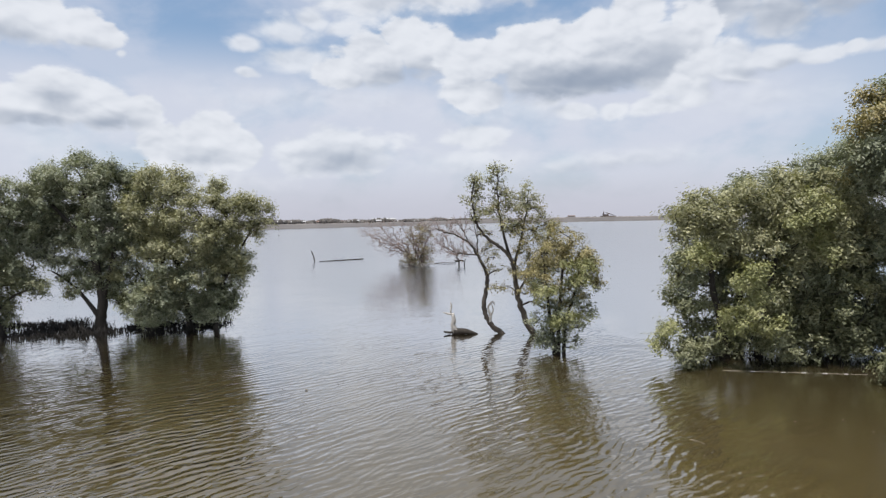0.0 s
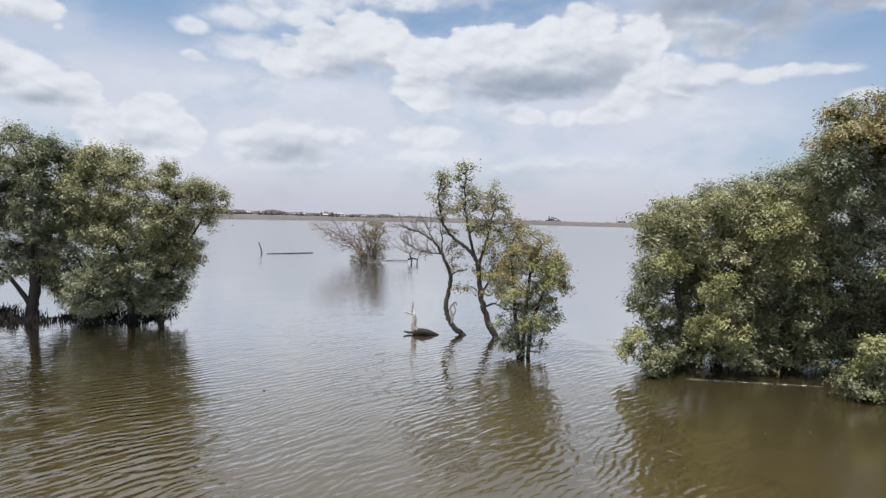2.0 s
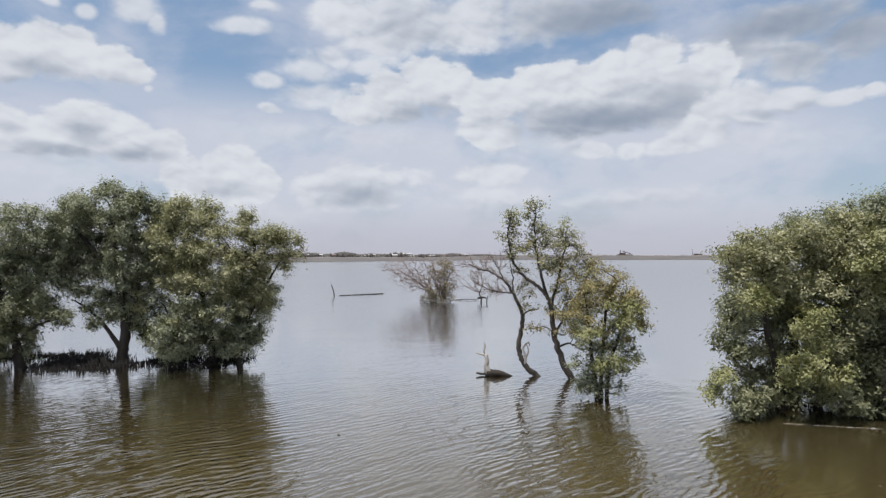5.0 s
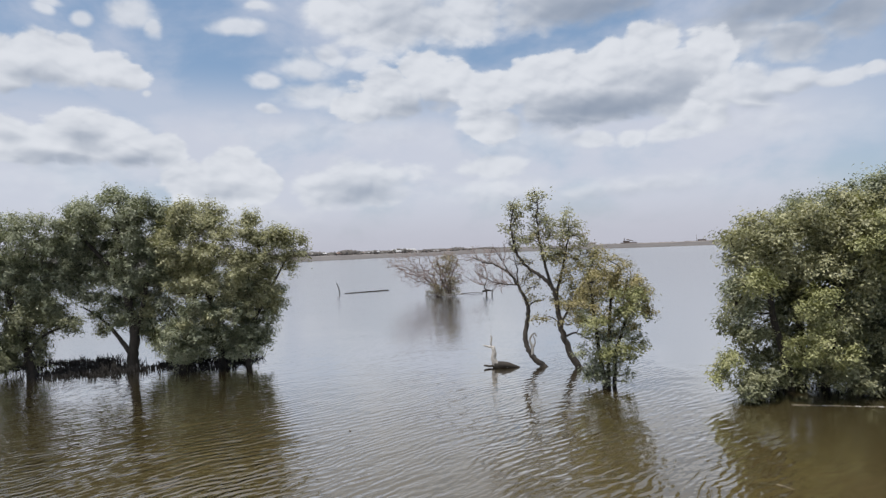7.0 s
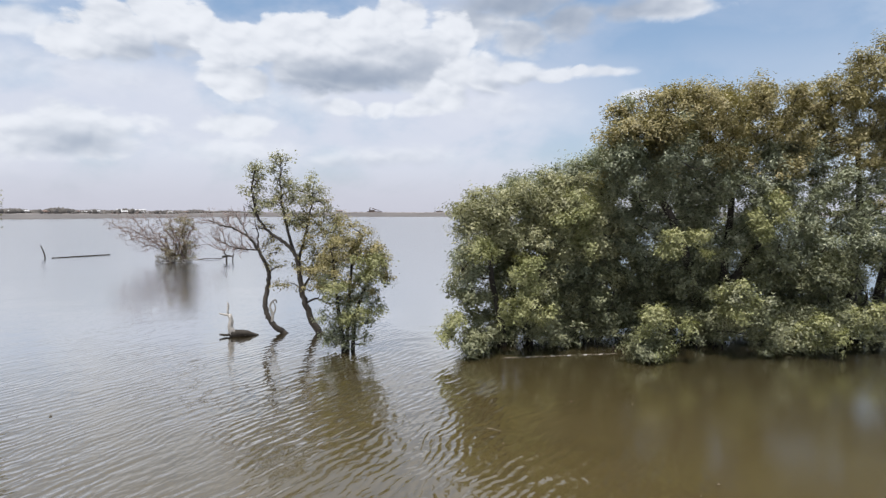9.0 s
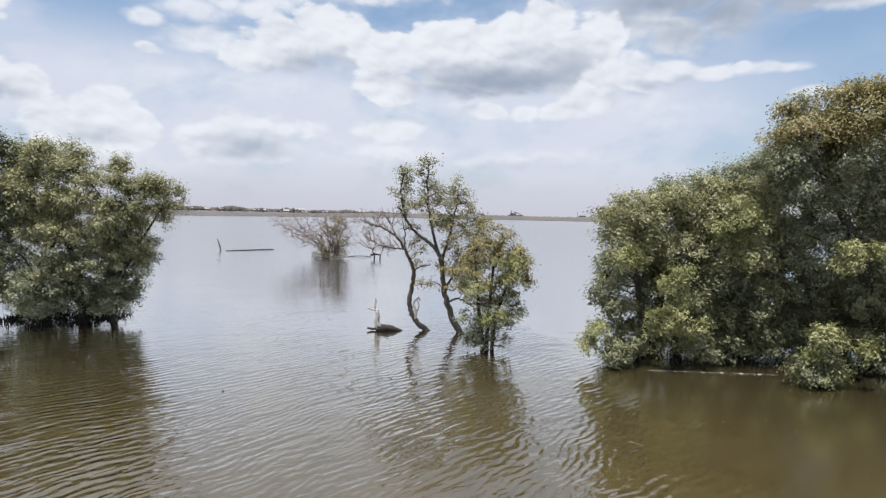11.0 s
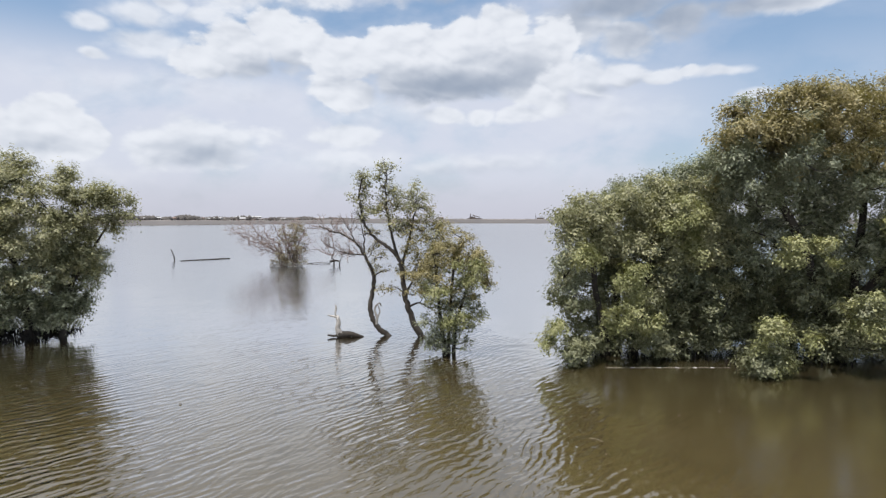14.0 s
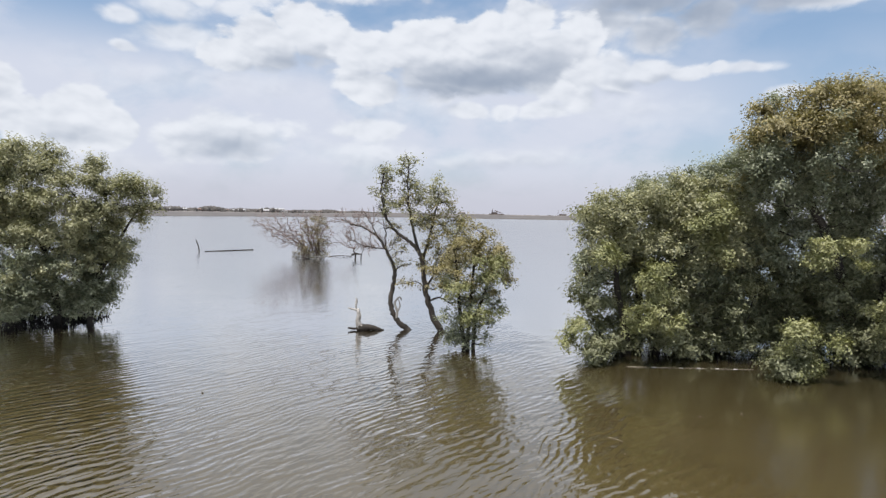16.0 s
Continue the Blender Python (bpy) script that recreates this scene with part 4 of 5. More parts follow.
lean = mangrove((2.08, 18.1, -0.1),
                [([(2.24, 18.1, -0.25), (2.08, 18.1, -0.04), (1.78, 18.1, 0.47), (1.58, 18.1, 1.12), (1.5, 18.1, 1.69), (1.45, 18.1, 2.1), (1.25, 18.1, 2.5), (0.89, 18.1, 2.79), (0.51, 18.1, 3.11), (0.31, 18.1, 3.56), (0.21, 18.1, 4.13), (0.3, 18.1, 4.63)], 0.115, 0.018),
                 ([(1.36, 18.2, 2.33), (1.17, 18.2, 2.99), (1.05, 18.2, 3.65), (1.0, 18.2, 4.22), (1.01, 18.2, 4.88)], 0.050, 0.014),
                 ([(1.46, 18.2, 2.09), (1.66, 18.2, 2.83), (1.82, 18.2, 3.57), (1.93, 18.2, 4.31)], 0.050, 0.014),
                 ([(1.56, 18.2, 1.27), (1.91, 18.2, 1.85), (2.31, 18.2, 2.51), (2.52, 18.2, 3.0)], 0.035, 0.012),
                 ([(1.51, 18.2, 1.32), (1.3, 18.2, 1.48), (1.02, 18.2, 1.44)], 0.020, 0.008),
                 ([(1.67, 18.1, 0.91), (1.99, 18.1, 1.01), (2.39, 18.1, 0.81)], 0.035, 0.020)],
                [(0.37, 18.2, 4.6, 0.25, 0.3, 0.27), (0.23, 18.2, 4.05, 0.29, 0.3, 0.3), (0.51, 18.2, 3.64, 0.26, 0.3, 0.24),
                 (0.96, 18.2, 4.8, 0.33, 0.3, 0.27), (1.05, 18.2, 4.27, 0.3, 0.3, 0.3), (0.92, 18.2, 3.73, 0.33, 0.3, 0.27),
                 (1.38, 18.2, 4.01, 0.2, 0.3, 0.24), (1.94, 18.2, 4.23, 0.33, 0.34, 0.34), (1.95, 18.2, 3.69, 0.5, 0.41, 0.31),
                 (1.66, 18.2, 3.12, 0.46, 0.39, 0.31), (1.25, 18.2, 3.32, 0.26, 0.3, 0.27), (2.39, 18.2, 3.2, 0.37, 0.36, 0.34),
                 (2.1, 18.2, 2.64, 0.56, 0.5, 0.41), (1.75, 18.2, 2.04, 0.43, 0.43, 0.41), (2.24, 18.2, 1.86, 0.43, 0.45, 0.45),
                 (1.84, 18.2, 1.36, 0.36, 0.31, 0.24), (1.01, 18.2, 1.4, 0.23, 0.3, 0.1), (2.56, 18.2, 2.52, 0.4, 0.43, 0.45)],
                seed=32, tight=1.0, step=0.16, per=165, clump_r=(0.12, 0.28), leaf=0.078, name="slender_mangrove", mat=LEAF_TOP, top_mat=LEAF_OLIVE, top_z=3.3, crook=0.012,
                bark=BARK, label="slender leaning mangrove with a sparse feathery crown")
bare_twigs(lean, [[(0.89, 18.1, 2.79), (0.51, 18.1, 3.11), (0.31, 18.1, 3.56), (0.21, 18.1, 4.13), (0.3, 18.1, 4.63)], [(1.17, 18.2, 2.99), (1.05, 18.2, 3.65), (1.0, 18.2, 4.22), (1.01, 18.2, 4.88)]], 6, 0.30, 2, BARK)
mangrove((2.48, 15.65, -0.1),
         [([(2.33, 15.65, -0.35), (2.36, 15.65, 0.14), (2.26, 15.65, 0.83), (2.18, 15.65, 1.67), (2.11, 15.65, 2.37)], 0.075, 0.03),
          ([(2.58, 15.65, -0.35), (2.61, 15.65, 0.14), (2.67, 15.65, 0.84), (2.9, 15.65, 1.55), (3.14, 15.65, 2.32)], 0.065, 0.03),
          ([(2.47, 15.65, -0.35), (2.47, 15.65, 0.28), (2.49, 15.65, 0.98), (2.57, 15.65, 1.96), (2.62, 15.65, 2.8)], 0.060, 0.03)],
         [(2.62, 15.65, 2.94, 0.49, 0.42, 0.33), (2.32, 15.65, 2.52, 0.49, 0.46, 0.42), (2.9, 15.65, 2.46, 0.52, 0.49, 0.45),
          (3.25, 15.65, 2.46, 0.32, 0.35, 0.36), (3.28, 15.65, 1.97, 0.35, 0.35, 0.33), (2.04, 15.65, 2.09, 0.43, 0.46, 0.47),
          (2.94, 15.65, 1.83, 0.44, 0.39, 0.33), (2.18, 15.65, 1.46, 0.46, 0.46, 0.44), (2.81, 15.65, 1.34, 0.43, 0.39, 0.33),
          (3.26, 15.65, 1.16, 0.35, 0.3, 0.18), (2.46, 15.65, 0.98, 0.49, 0.45, 0.39), (2.05, 15.65, 0.76, 0.34, 0.34, 0.32),
          (2.81, 15.65, 0.78, 0.46, 0.37, 0.27), (2.33, 15.65, 0.41, 0.52, 0.37, 0.21), (1.94, 15.65, 0.35, 0.23, 0.3, 0.18),
          (3.49, 15.65, 1.7, 0.15, 0.3, 0.12), (2.35, 15.55, 0.22, 0.5, 0.35, 0.14), (2.75, 15.5, 0.26, 0.35, 0.3, 0.14), (2.05, 15.6, 0.3, 0.25, 0.3, 0.14)],
         [(2.99, 15.25, 2.42, 0.37, 0.37, 0.35), (3.09, 15.25, 1.81, 0.28, 0.3, 0.23), (2.93, 15.25, 1.06, 0.37, 0.3, 0.18), (2.26, 15.25, 0.7, 0.36, 0.3, 0.23), (2.12, 15.25, 1.44, 0.25, 0.3, 0.26)],
         seed=33, tight=0.95, step=0.21, per=300, clump_r=(0.13, 0.27), leaf=0.076, mat=LEAF_GREY, top_mat=LEAF_TOP, top_z=1.7, name="bushy_mangrove",
         label="small bushy olive-green mangrove on dark stems")


# ---- half-dead bush, snags, poles ----
def dead_bush():
    rng = np.random.default_rng(41)
    o = (-4.6, 47.8, 0)
    b = thing("dry_mangrove_bush", o, "half-dead mangrove bush with bare twigs fanning over water", "bush")
    limbs, nodes = Soup(), []
    # long bare arms reach out one way from half height; the other side is a close thicket
    arms = ((-8.8, 2.85, 0.07), (-8.1, 3.15, 0.07), (-7.3, 3.3, 0.07), (-8.0, 2.3, 0.05), (-6.6, 3.35, 0.08), (-7.0, 2.2, 0.05))
    stems = ((-5.9, 3.3, 0.09), (-5.2, 3.5, 0.09), (-4.5, 3.55, 0.09), (-3.9, 3.4, 0.09), (-3.4, 2.9, 0.08), (-3.2, 1.7, 0.06), (-4.8, 2.6, 0.07), (-4.1, 2.5, 0.07))
    sparse, dense = [], []
    for x, z, r in arms + stems:
        arm = (x, z, r) in arms
        x0 = rng.uniform(-5.4, -4.9) if arm else rng.uniform(-5.2, -3.6)
        y1 = 47.8 + rng.uniform(-1.0, 1.0)
        if arm:
            pts = [(x0, 47.8, -0.3), (x0 - 0.1, 47.8, 0.8), (x0 + (x - x0) * 0.30, 47.8, 0.50 * z), (x0 + (x - x0) * 0.65, y1, 0.66 * z), (x, y1, z)]
        else:
            pts = [(x0, 47.8, -0.3), (x0 + (x - x0) * 0.25, 47.8, 0.35 * z), (x0 + (x - x0) * 0.7, y1, 0.7 * z), (x, y1, z)]
        line = spline(pts, 5)
        for q in line[3:-1]:
            q += Vector(rng.normal(size=3)) * 0.06
        limb = Soup()
        limb.tube(line, r, 0.018, 6, rng, 0.1)
        limb.put("bare_limb", BARK_BARE, b, origin=o)
        nodes += line[5:]
        if arm:
            sparse += line[9:]
        else:
            dense += line[5:]
    tips = [q + Vector((rng.normal() * 0.40 - 0.12, rng.normal() * 0.4, rng.normal() * 0.26 + 0.06)) for q in sparse for _ in range(17)]
    tips += [q + Vector((rng.normal() * 0.42, rng.normal() * 0.5, rng.normal() * 0.34)) for q in dense for _ in range(11)]
    tips = [q for q in tips if 0.25 < q.z < 3.7]
    grow([tuple(q) for q in nodes], [tuple(q) for q in tips], limbs, rng, 0.009, 0.026, 3, 0.2)
    tagged(limbs.put("twig_spray", BARK_BARE, b, origin=o), kind="stuff")
    dry = np.vstack([clumps(q, rng, 0.40) for q in ((-4.4, 47.7, 2.7, 0.9, 0.8, 0.6), (-3.8, 47.7, 2.0, 0.6, 0.8, 0.7), (-5.0, 47.7, 2.0, 0.7, 0.6, 0.6), (-3.9, 47.6, 3.0, 0.5, 0.6, 0.4))])
    leaf_mesh("dry_leaves", dry, np.full(len(dry), 0.34), np.full(len(dry), 75), 0.10, LEAF_DRY, b, o, rng)
    green = np.vstack([clumps(q, rng, 0.36) for q in ((-3.9, 47.5, 1.2, 0.6, 0.6, 0.6), (-4.8, 47.5, 0.9, 0.8, 0.5, 0.5), (-5.2, 47.4, 0.4, 0.6, 0.4, 0.3), (-4.1, 47.4, 0.4, 0.8, 0.4, 0.35), (-4.7, 47.3, 0.25, 0.8, 0.3, 0.2))])
    leaf_mesh("low_leaves", green, np.full(len(green), 0.34), np.full(len(green), 105), 0.10, LEAF_DRY, b, o, rng)
    drift = Soup()
    for _ in range(60):
        q = Vector((rng.uniform(-5.9, -3.2), 47.2 + rng.uniform(-0.2, 0.4), rng.uniform(0.0, 0.22)))
        d = Vector((rng.normal(), rng.normal() * 0.5, rng.normal() * 0.25)).normalized() * rng.uniform(0.15, 0.5)
        drift.tube([q, q + d * 0.5, q + d], 0.03, 0.015, 5, rng, 0.2)
    tagged(drift.put("caught_driftwood", DRIFTWOOD, b, "pale sticks caught round the stems", o), kind="stuff")


dead_bush()


def snag_far():
    rng = np.random.default_rng(42)
    b = thing("drowned_snag", (-1.3, 47.3, 0), "black drowned snag with bare twigs and a sunken pole", "dead tree")
    s = Soup()
    s.tube(spline([(-1.3, 47.3, -0.3), (-1.25, 47.3, 0.4), (-1.42, 47.3, 0.65), (-1.25, 47.3, 0.95)], 4), 0.07, 0.03, 6, rng, 0.15)
    s.tube(spline([(-1.55, 47.3, 0.34), (-1.15, 47.3, 0.42), (-0.85, 47.3, 0.36)], 4), 0.09, 0.05, 6, rng, 0.2)
    s.tube(spline([(-0.85, 47.3, -0.3), (-0.82, 47.3, 0.25), (-0.74, 47.3, 0.55)], 4), 0.05, 0.03, 6, rng, 0.1)
    s.put("stump", BARK_WET, b, origin=(-1.3, 47.3, 0))
    t = Soup()
    for x, z in ((-2.6, 1.9), (-2.9, 1.6), (-2.0, 2.3), (-1.0, 2.0), (-2.3, 1.2)):
        line = spline([(-1.4, 47.3, 0.8), (-1.4 + (x + 1.4) * 0.5, 47.2, 0.8 + (z - 0.8) * 0.35), (x, 47.2, z)], 4)
        t.tube(line, 0.035, 0.008, 4)
        for q in line[3:]:
            t.tube([q, q + Vector((rng.uniform(-0.4, 0.1), 0, rng.uniform(0.15, 0.5)))], 0.012, 0.004, 3)
    tagged(t.put("twig_spray", BARK_BARE, b, origin=(-1.3, 47.3, 0)), kind="stuff")
    p = Soup()
    p.tube(spline([(-3.4, 50.2, 0.0), (-2.6, 50.0, 0.08), (-1.6, 49.8, 0.05)], 4), 0.035, 0.03, 6, rng, 0.1)
    p.put("pole", BARK, b, origin=(-1.3, 47.3, 0))


snag_far()


def driftwood():
    rng = np.random.default_rng(43)
    b = thing("driftwood_stump", (-0.2, 18.35, 0), "bleached upright stub on a dark half-sunk log", "driftwood")
    o = (-0.2, 18.35, 0)
    s = Soup()
    s.tube(spline([(-0.45, 18.35, 0.03), (-0.25, 18.33, 0.08), (0.0, 18.33, 0.07), (0.30, 18.34, 0.0)], 4), 0.09, 0.03, 9, rng, 0.2, 3)
    s.tube(spline([(-0.40, 18.33, 0.05), (-0.2, 18.33, 0.085), (0.05, 18.33, 0.065), (0.34, 18.34, -0.01)], 4), 0.11, 0.03, 9, rng, 0.2, 2)
    s.tube(spline([(-0.3, 18.34, 0.1), (-0.5, 18.34, 0.05), (-0.72, 18.35, 0.07)], 4), 0.05, 0.025, 7, rng, 0.2)
    s.put("log", BARK_WET, b, "dark wet half-sunk log", o)
    u = Soup()
    u.tube(spline([(-0.36, 18.34, 0.08), (-0.42, 18.34, 0.25), (-0.40, 18.34, 0.42), (-0.43, 18.34, 0.60)], 4), 0.10, 0.055, 8, rng, 0.15)
    u.tube(spline([(-0.38, 18.34, 0.60), (-0.50, 18.34, 0.62), (-0.62, 18.34, 0.645), (-0.72, 18.34, 0.67)], 4), 0.048, 0.015, 7, rng, 0.15)
    u.tube(spline([(-0.47, 18.34, 0.62), (-0.49, 18.34, 0.74), (-0.47, 18.34, 0.84)], 3), 0.02, 0.035, 6, rng, 0.15)
    u.tube(spline([(-0.47, 18.34, 0.84), (-0.47, 18.34, 0.92), (-0.50, 18.34, 0.98)], 3), 0.035, 0.012, 6, rng, 0.15)
    u.put("bleached_stub", DRIFTWOOD, b, "pale bleached wooden stub", o)


driftwood()


def pale_twig():
    b = thing("peeled_twig", (0.70, 18.38, 0.34), "pale peeled dead twig caught on the crooked stem", "twig")
    s = Soup()
    s.tube(spline([(0.70, 18.38, 0.34), (0.74, 18.34, 0.55), (0.66, 18.33, 0.82), (0.80, 18.32, 1.0), (0.86, 18.32, 0.9)], 4), 0.050, 0.018, 6, np.random.default_rng(4), 0.15)
    s.tube(spline([(0.74, 18.34, 0.55), (0.82, 18.33, 0.74), (0.76, 18.32, 0.95)], 4), 0.032, 0.014, 5)
    s.put("twig", DRIFTWOOD, b, origin=(0.70, 18.38, 0.34))


pale_twig()


def post_and_pole():
    rng = np.random.default_rng(44)
    s = Soup()
    s.tube(spline([(-14.65, 54.75, -0.4), (-14.72, 54.75, 0.3), (-14.95, 54.75, 1.0)], 4), 0.06, 0.04, 8, rng, 0.1)
    tagged(s.put("mooring_post", BARK), "leaning dark wooden post in the water", "post")
    s = Soup()
    s.tube(spline([(-14.2, 54.7, 0.0), (-13.0, 55.7, 0.02), (-11.9, 56.7, 0.03), (-10.75, 57.75, 0.03)], 6), 0.055, 0.045, 8, rng, 0.25)
    tagged(s.put("floating_pole", BARK_WET), "long dark pole floating level on the water", "pole")
    b = thing("floating_bamboo", (7.4, 13.3, 0.02), "thin weathered bamboo pole afloat under the branches", "pole")
    line = [Vector((5.9 + 2.9 * k / 14, 13.62 - 0.42 * k / 14, 0.001 + 0.006 * math.sin(k * 1.9))) for k in range(15)]
    s = Soup()
    s.tube(line, 0.006, 0.005, 6, rng, 0.1)
    s.put("cane", BAMBOO, b, origin=(7.4, 13.3, 0.02))
    for k in (3, 6, 8, 10, 12):
        s = Soup()
        d = (line[k] - line[k - 1]) * 0.22
        s.tube([line[k] - d, line[k] - d * 0.4, line[k] + d * 0.4, line[k] + d], 0.011, 0.014, 6, rng, 0.25)
        s.put("node", DRIFTWOOD, b, "pale scuffed node", (7.4, 13.3, 0.02))


post_and_pole()


def flotsam():
    """Fallen leaves and one stick afloat on the water."""
    rng = np.random.default_rng(46)
    for x, y, size in ((5.71, 10.01, 0.05), (6.55, 10.11, 0.06), (-12.7, 15.55, 0.10), (-3.22, 12.0, 0.07), (5.74, 6.3, 0.05), (5.3, 6.1, 0.04), (6.68, 9.5, 0.05), (3.67, 8.46, 0.04)):
        bm = bmesh.new()
        k = 8
        ring = []
        turn = rng.uniform(0, 6.28)
        for i in range(k):
            t = 2 * math.pi * i / k
            u, w = math.cos(t) * size * 0.5, math.sin(t) * size * 0.24 * (1 + 0.3 * math.cos(t))
            ring.append(bm.verts.new((u * math.cos(turn) - w * math.sin(turn), u * math.sin(turn) + w * math.cos(turn), 0.010 + 0.012 * abs(math.sin(t)))))
        low = bm.verts.new((0, 0, 0.004))
        for i in range(k):
            bm.faces.new((ring[i], ring[(i + 1) % k], low))
        me = bpy.data.meshes.new("floating_leaf")
        bm.to_mesh(me)
        bm.free()
        me.materials.append(BAMBOO)
        ob = new("floating_leaf", me)
        ob.location = (x, y, 0)
        tagged(ob, "small dry curled leaf floating on the water", "leaf", "floating leaves")
    s = Soup()
    s.tube(spline([(3.70, 9.17, 0.003), (3.77, 9.1, 0.008), (3.86, 8.98, 0.0)], 4), 0.0045, 0.003, 6, rng, 0.15)
    tagged(s.put("floating_stick", BAMBOO), "thin pale stick floating on the water", "stick")


flotsam()


def breathing_roots():
    """Fields of upright finger roots round the stems."""
    rng = np.random.default_rng(45)
    s = Soup()

    def spike(x, y, h):
        lean = Vector((rng.normal() * 0.32 * h, rng.normal() * 0.2 * h, h))
        q = Vector((x, y, -0.1))
        s.tube([q, q + Vector((0, 0, 0.1)) + lean * 0.5, q + Vector((0, 0, 0.1)) + lean], rng.uniform(0.009, 0.022), 0.005, 4)

    n = 0
    while n < 4600:
        x, y = rng.uniform(-18.5, -8.5), rng.uniform(16.4, 21.0)
        wave = 0.8 * noise.noise(Vector((x * 1.1, 3.1, 0.0))) + rng.uniform(-0.15, 0.15)
        front = 17.3 + 0.35 * max(0, x + 14.0) + 0.9 * wave
        if y < front or y > 21.6 + 0.6 * math.sin(x * 1.3):
            continue
        patch = noise.noise(Vector((x * 0.6, y * 0.6, 2.0)))
        if patch < -0.02 + 0.22 * rng.normal():
            continue
        spike(x, y, min(0.40, rng.uniform(0.01, 0.10) + 0.40 * max(0.0, noise.noise(Vector((x * 1.9, y * 1.9, 7.0))) + 0.1) * rng.uniform(0.3, 1.4)))
        n += 1
    for _ in range(420):
        x = rng.uniform(5.4, 18.0)
        front = 14.5 - 0.12 * (x - 5.4) if x < 8.5 else 13.6 - 0.20 * (x - 8.5)
        y = front + abs(rng.normal()) * 1.3
        if noise.noise(Vector((x * 0.8, y * 0.8, 5.0))) > -0.15:
            spike(x, y, rng.uniform(0.05, 0.2))
    tagged(s.put("breathing_roots", ROOT), "dark finger-like breathing roots standing out of the water", "roots", "", "stuff")


breathing_roots()


# ---- far shore ----
def polar(az, d, z=0.0):
    return Vector((d * math.sin(radians(az)), d * math.cos(radians(az)), z))


SHORE = [(-75, 300), (-45, 340), (-30, 370), (-18, 420), (-13, 470), (-8, 540), (-3, 660), (3, 780), (12, 850), (25, 900), (50, 950), (75, 1000)]


def shore_at(az):
    for (a, d), (b, e) in zip(SHORE, SHORE[1:]):
        if a <= az <= b:
            return d + (e - d) * (az - a) / (b - a)
    return SHORE[-1][1]


def crest(az):
    """Height of the bank above the water, rising to a dike further along."""
    return 3.3 + 2.4 * min(1.0, max(0.0, (az + 6.0) / 9.0))


def far_bank():
    rng = np.random.default_rng(51)
    rows = [(0, -0.3), (2, 0.08), (10, 0.20), (28, 0.66), (34, 0.86), (40, 1.0), (90, 1.0), (220, 1.02), (600, 1.0)]
    azs = np.arange(-74, 74.1, 0.5)
    verts, faces = [], []
    for a in azs:
        d0 = shore_at(a) + 4 * math.sin(a * 1.7) + 3 * math.sin(a * 4.1) + rng.uniform(-1, 1)
        for dd, z in rows:
            verts.append(tuple(polar(a, d0 + dd, z * crest(a) + (rng.uniform(-0.15, 0.2) if z > 0.3 else 0))))
    k = len(rows)
    for i in range(len(azs) - 1):
        for j in range(k - 1):
            faces.append((i * k + j, i * k + j + 1, (i + 1) * k + j + 1, (i + 1) * k + j))
    ob = mesh_object("ground", verts, faces, [WET_MUD, MUD], None, "", True)
    me = ob.data
    for n, p in enumerate(me.polygons):
        p.material_index = 0 if n % (k - 1) < 4 else 1
    tagged(ob, "low pale mud bank along the far shore", "shore", "", "structure")


far_bank()


def mud_bar():
    """A low wet bar lying off the far shore."""
    rng = np.random.default_rng(53)
    verts, faces = [], []
    azs = np.arange(2.0, 30.1, 0.4)
    for i, a in enumerate(azs):
        d0 = shore_at(a) - 95 + 6 * math.sin(a * 0.9) + rng.uniform(-1.5, 1.5)
        end = min(1.0, i / 6, (len(azs) - 1 - i) / 6)
        for dd, z in ((0, -0.1), (3, 0.28 * end), (14, 0.35 * end), (20, -0.1)):
            verts.append(tuple(polar(a, d0 + dd * (0.3 + 0.7 * end), z)))
    for i in range(len(azs) - 1):
        for j in range(3):
            faces.append((i * 4 + j, i * 4 + j + 1, i * 4 + j + 5, i * 4 + j + 4))
    tagged(mesh_object("ground_bar", verts, faces, WET_MUD, None, "", True), "dark wet mud bar off the far shore", "shore", "", "structure")


mud_bar()


def far_scrub():
    """Low trees and bushes along the far bank, as lumpy clumps."""
    rng = np.random.default_rng(52)
    s = Soup()
    for _ in range(4200):
        a = rng.uniform(-48, 1.5) if rng.uniform() < 0.9 else rng.uniform(1.5, 40)
        d = shore_at(a) + rng.uniform(48, 190)
        hill = 0.80 + 0.20 * math.sin(a * 0.55 + 6.3) * math.sin(a * 1.9)
        tall = hill * min(1.0, max(0.3, (2.5 - a) / 5)) if a < 1.5 else 0.28
        h, w = rng.uniform(1.8, 5.4) * tall, rng.uniform(2.0, 6.0)
        c = polar(a, d, crest(a) - 0.5)
        start = len(s.v)
        for ring, (rr, zz) in enumerate(((0.8, 0.0), (1.0, 0.35), (0.75, 0.75))):
            for k in range(7):
                t = 2 * math.pi * k / 7
                q = rng.uniform(0.7, 1.25)
                s.v.append((c.x + math.cos(t) * w * 0.5 * rr * q, c.y + math.sin(t) * w * 0.5 * rr * q, c.z + h * zz * rng.uniform(0.85, 1.15)))
        s.v.append((c.x, c.y, c.z + h * rng.uniform(0.95, 1.1)))
        for ring in range(2):
            for k in range(7):
                p0, p1 = start + ring * 7 + k, start + ring * 7 + (k + 1) % 7
                s.f.append((p0, p1, p1 + 7, p0 + 7))
        for k in range(7):
            s.f.append((start + 14 + k, start + 14 + (k + 1) % 7, start + 21))
    tagged(s.put("scrub", SCRUB), "low dark trees and scrub behind the far bank", "scrub", "", "stuff")


far_scrub()


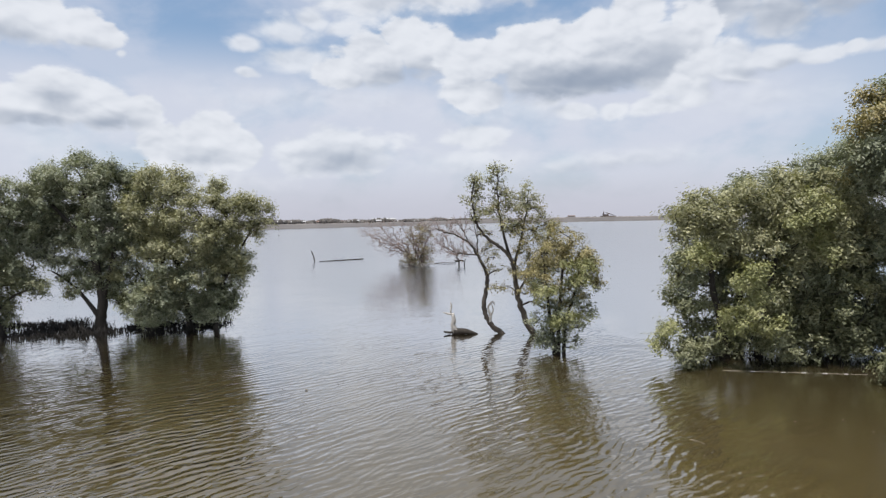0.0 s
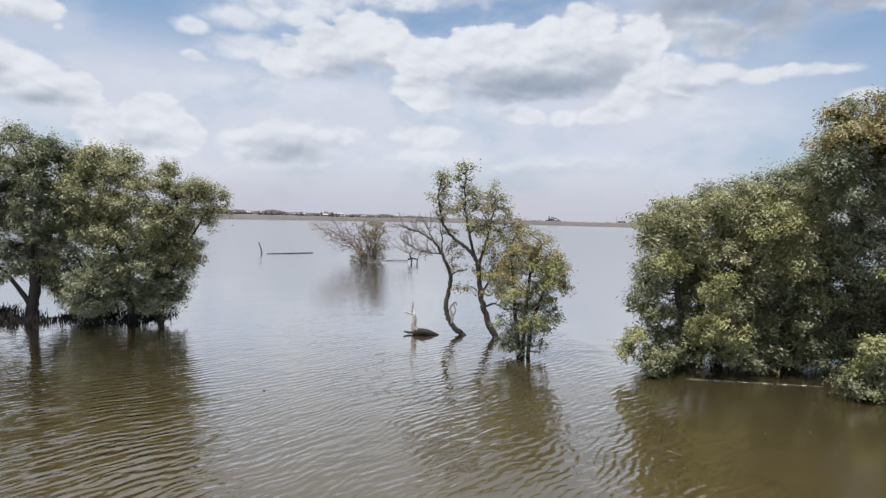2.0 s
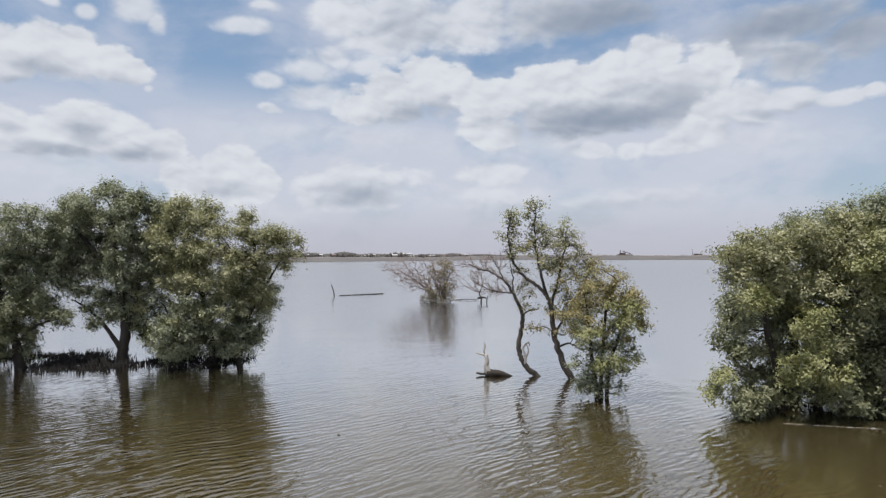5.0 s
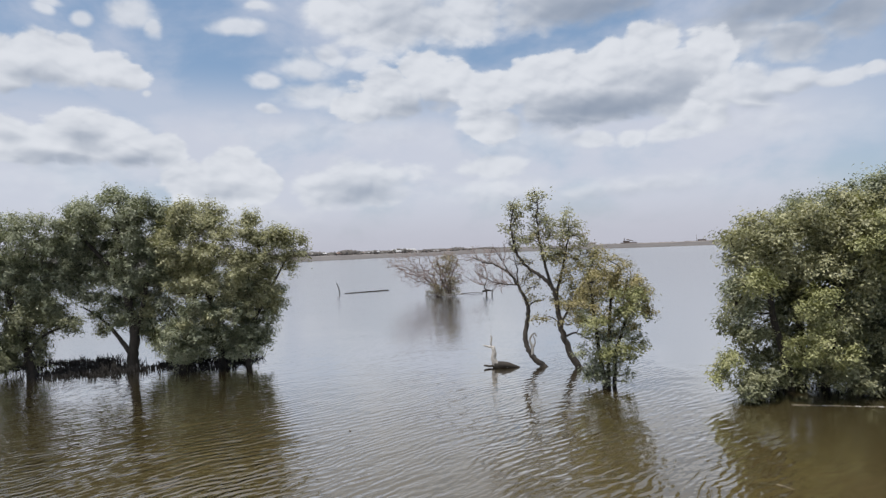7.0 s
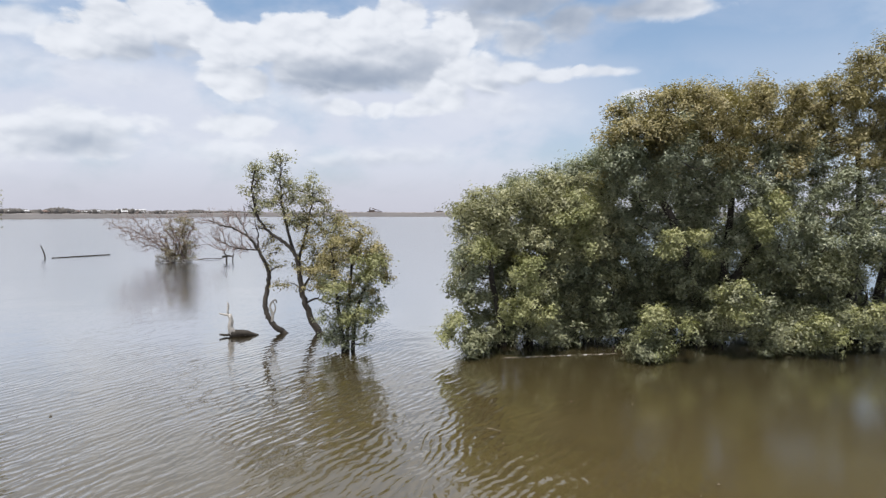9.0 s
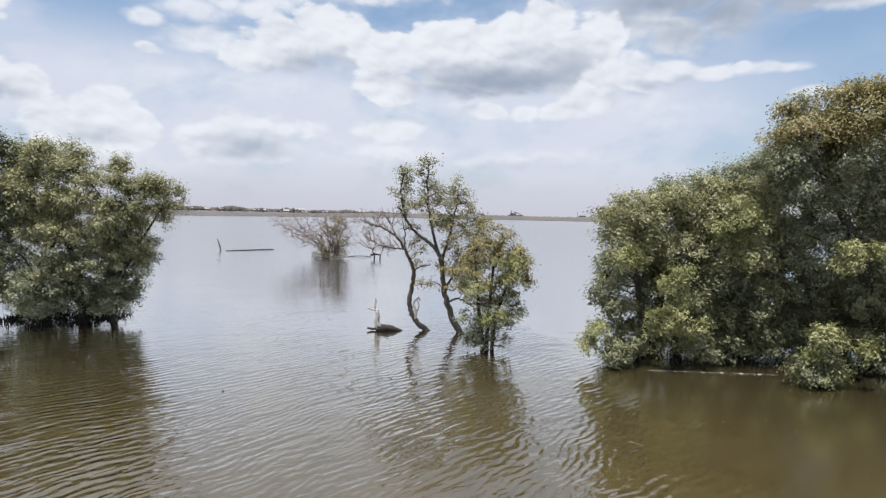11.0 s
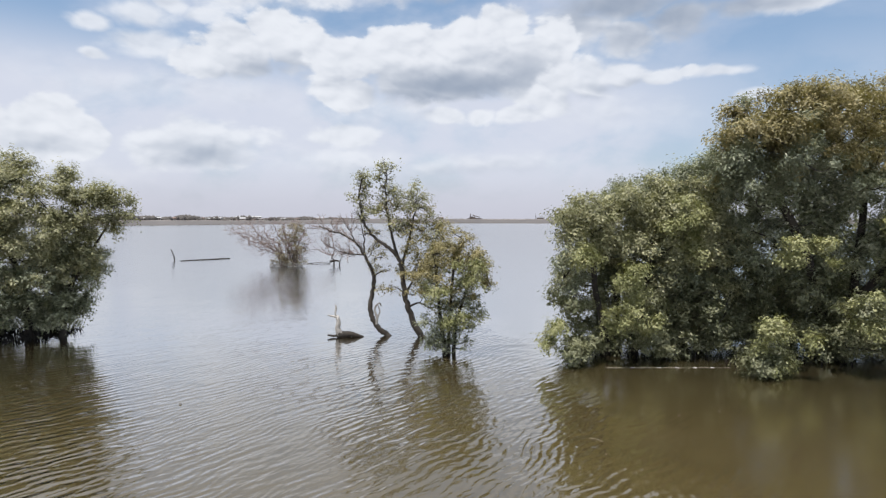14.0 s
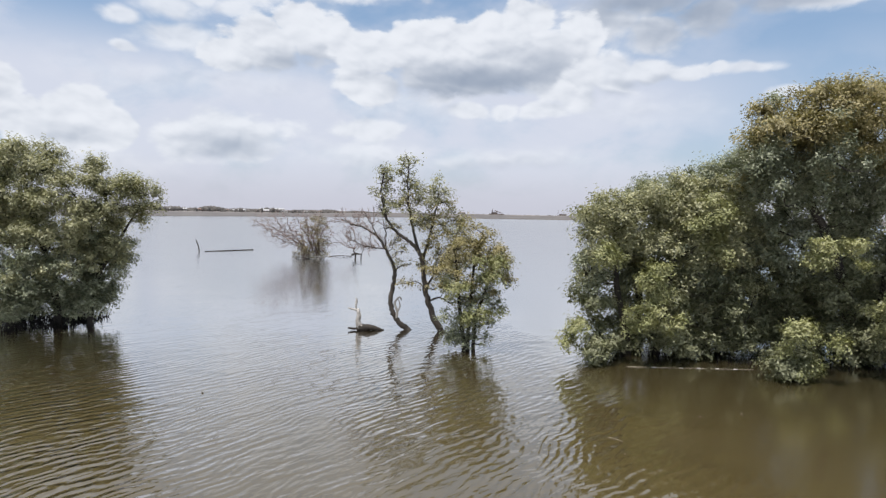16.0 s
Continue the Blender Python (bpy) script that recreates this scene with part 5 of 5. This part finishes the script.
def box(bm, x0, y0, z0, x1, y1, z1):
    v = [bm.verts.new((x, y, z)) for z in (z0, z1) for y in (y0, y1) for x in (x0, x1)]
    for f in ((0, 2, 3, 1), (4, 5, 7, 6), (0, 1, 5, 4), (2, 6, 7, 3), (0, 4, 6, 2), (1, 3, 7, 5)):
        bm.faces.new([v[k] for k in f])


def far_house(az, dist, w, d, h, roof_h, roof_mat, turn, name="house", label=""):
    hs = thing(name, polar(az, dist, crest(az) - 0.4), label, "house", "houses on the far shore")
    hs.rotation_euler = (0, 0, radians(turn))
    bm = bmesh.new()
    box(bm, -w / 2, -d / 2, -0.5, w / 2, d / 2, h)
    part("wall", bm, LIME, hs)
    bm = bmesh.new()
    e = 0.4
    pts = [(-w / 2 - e, -d / 2 - e, h), (w / 2 + e, -d / 2 - e, h), (w / 2 + e, d / 2 + e, h), (-w / 2 - e, d / 2 + e, h), (-w / 2 - e, 0, h + roof_h), (w / 2 + e, 0, h + roof_h)]
    v = [bm.verts.new(q) for q in pts]
    for f in ((0, 1, 5, 4), (2, 3, 4, 5), (1, 2, 5), (3, 0, 4), (3, 2, 1, 0)):
        bm.faces.new([v[k] for k in f])
    part("roof", bm, roof_mat, hs)
    for k in (-0.28, 0.05, 0.3):
        bm = bmesh.new()
        box(bm, k * w - 0.5, -d / 2 - 0.06, 0.9, k * w + 0.5, -d / 2 + 0.05, 2.1)
        part("window", bm, HULL, hs)


rng_h = random.Random(7)
for n in range(22):
    az = -20.5 + n * 0.85 + rng_h.uniform(-0.35, 0.35)
    metal = rng_h.random() < 0.5
    far_house(az, shore_at(az) + (rng_h.uniform(48, 62) if n % 2 else rng_h.uniform(70, 150)), rng_h.uniform(3, 6.5), rng_h.uniform(3, 5), rng_h.uniform(1.6, 2.3), rng_h.uniform(0.5, 1.1),
              SHEET if metal else TILE_ROOF, rng_h.uniform(-25, 25), "house",
              "small pale house with a light metal roof" if metal else "small pale house with a brown tile roof")
far_house(-8.9, 640, 24, 10, 3.6, 1.0, SHEET, 6, "shed", "long white-roofed shed on the far shore")


def dredger():
    o = polar(11.5, 900, 5.6)
    b = thing("dredger", o, "dark rusty dredger aground on the far flat", "ship")
    b.rotation_euler = (0, 0, radians(-12))
    bm = bmesh.new()
    box(bm, -11, -3, -1.0, 11, 3, 1.6)
    for v in bm.verts:
        if v.co.z < 0:
            v.co.x *= 0.85
    part("hull", bm, HULL, b)
    bm = bmesh.new()
    box(bm, -7.5, -2, 1.6, 1.0, 2, 3.8)
    part("deckhouse", bm, HULL, b)
    s = Soup()
    s.tube([Vector((-6.5, 0, 3.4)), Vector((-5.6, 0, 8.0))], 0.8, 0.4, 6)
    s.put("mast", HULL, b)
    s = Soup()
    s.tube([Vector((-3.0, 0, 6.0)), Vector((8.0, 0, 2.4))], 0.8, 0.4, 6)
    s.put("boom", HULL, b)


dredger()


def far_tower():
    b = thing("beacon_tower", polar(17.1, 925, 5.6), "thin steel beacon mast beside low sheds", "tower")
    s = Soup()
    s.tube([Vector((0, 0, 0)), Vector((-0.4, 0, 9))], 0.35, 0.2, 6)
    s.put("mast", HULL, b)
    bm = bmesh.new()
    box(bm, 2, -2, 0, 12, 2, 2.6)
    part("hut", bm, HULL, b)


far_tower()
far_house(8.3, 900, 9, 5, 2.6, 0.8, TILE_ROOF, 10, "hut", "dark low hut on the far mud flat")
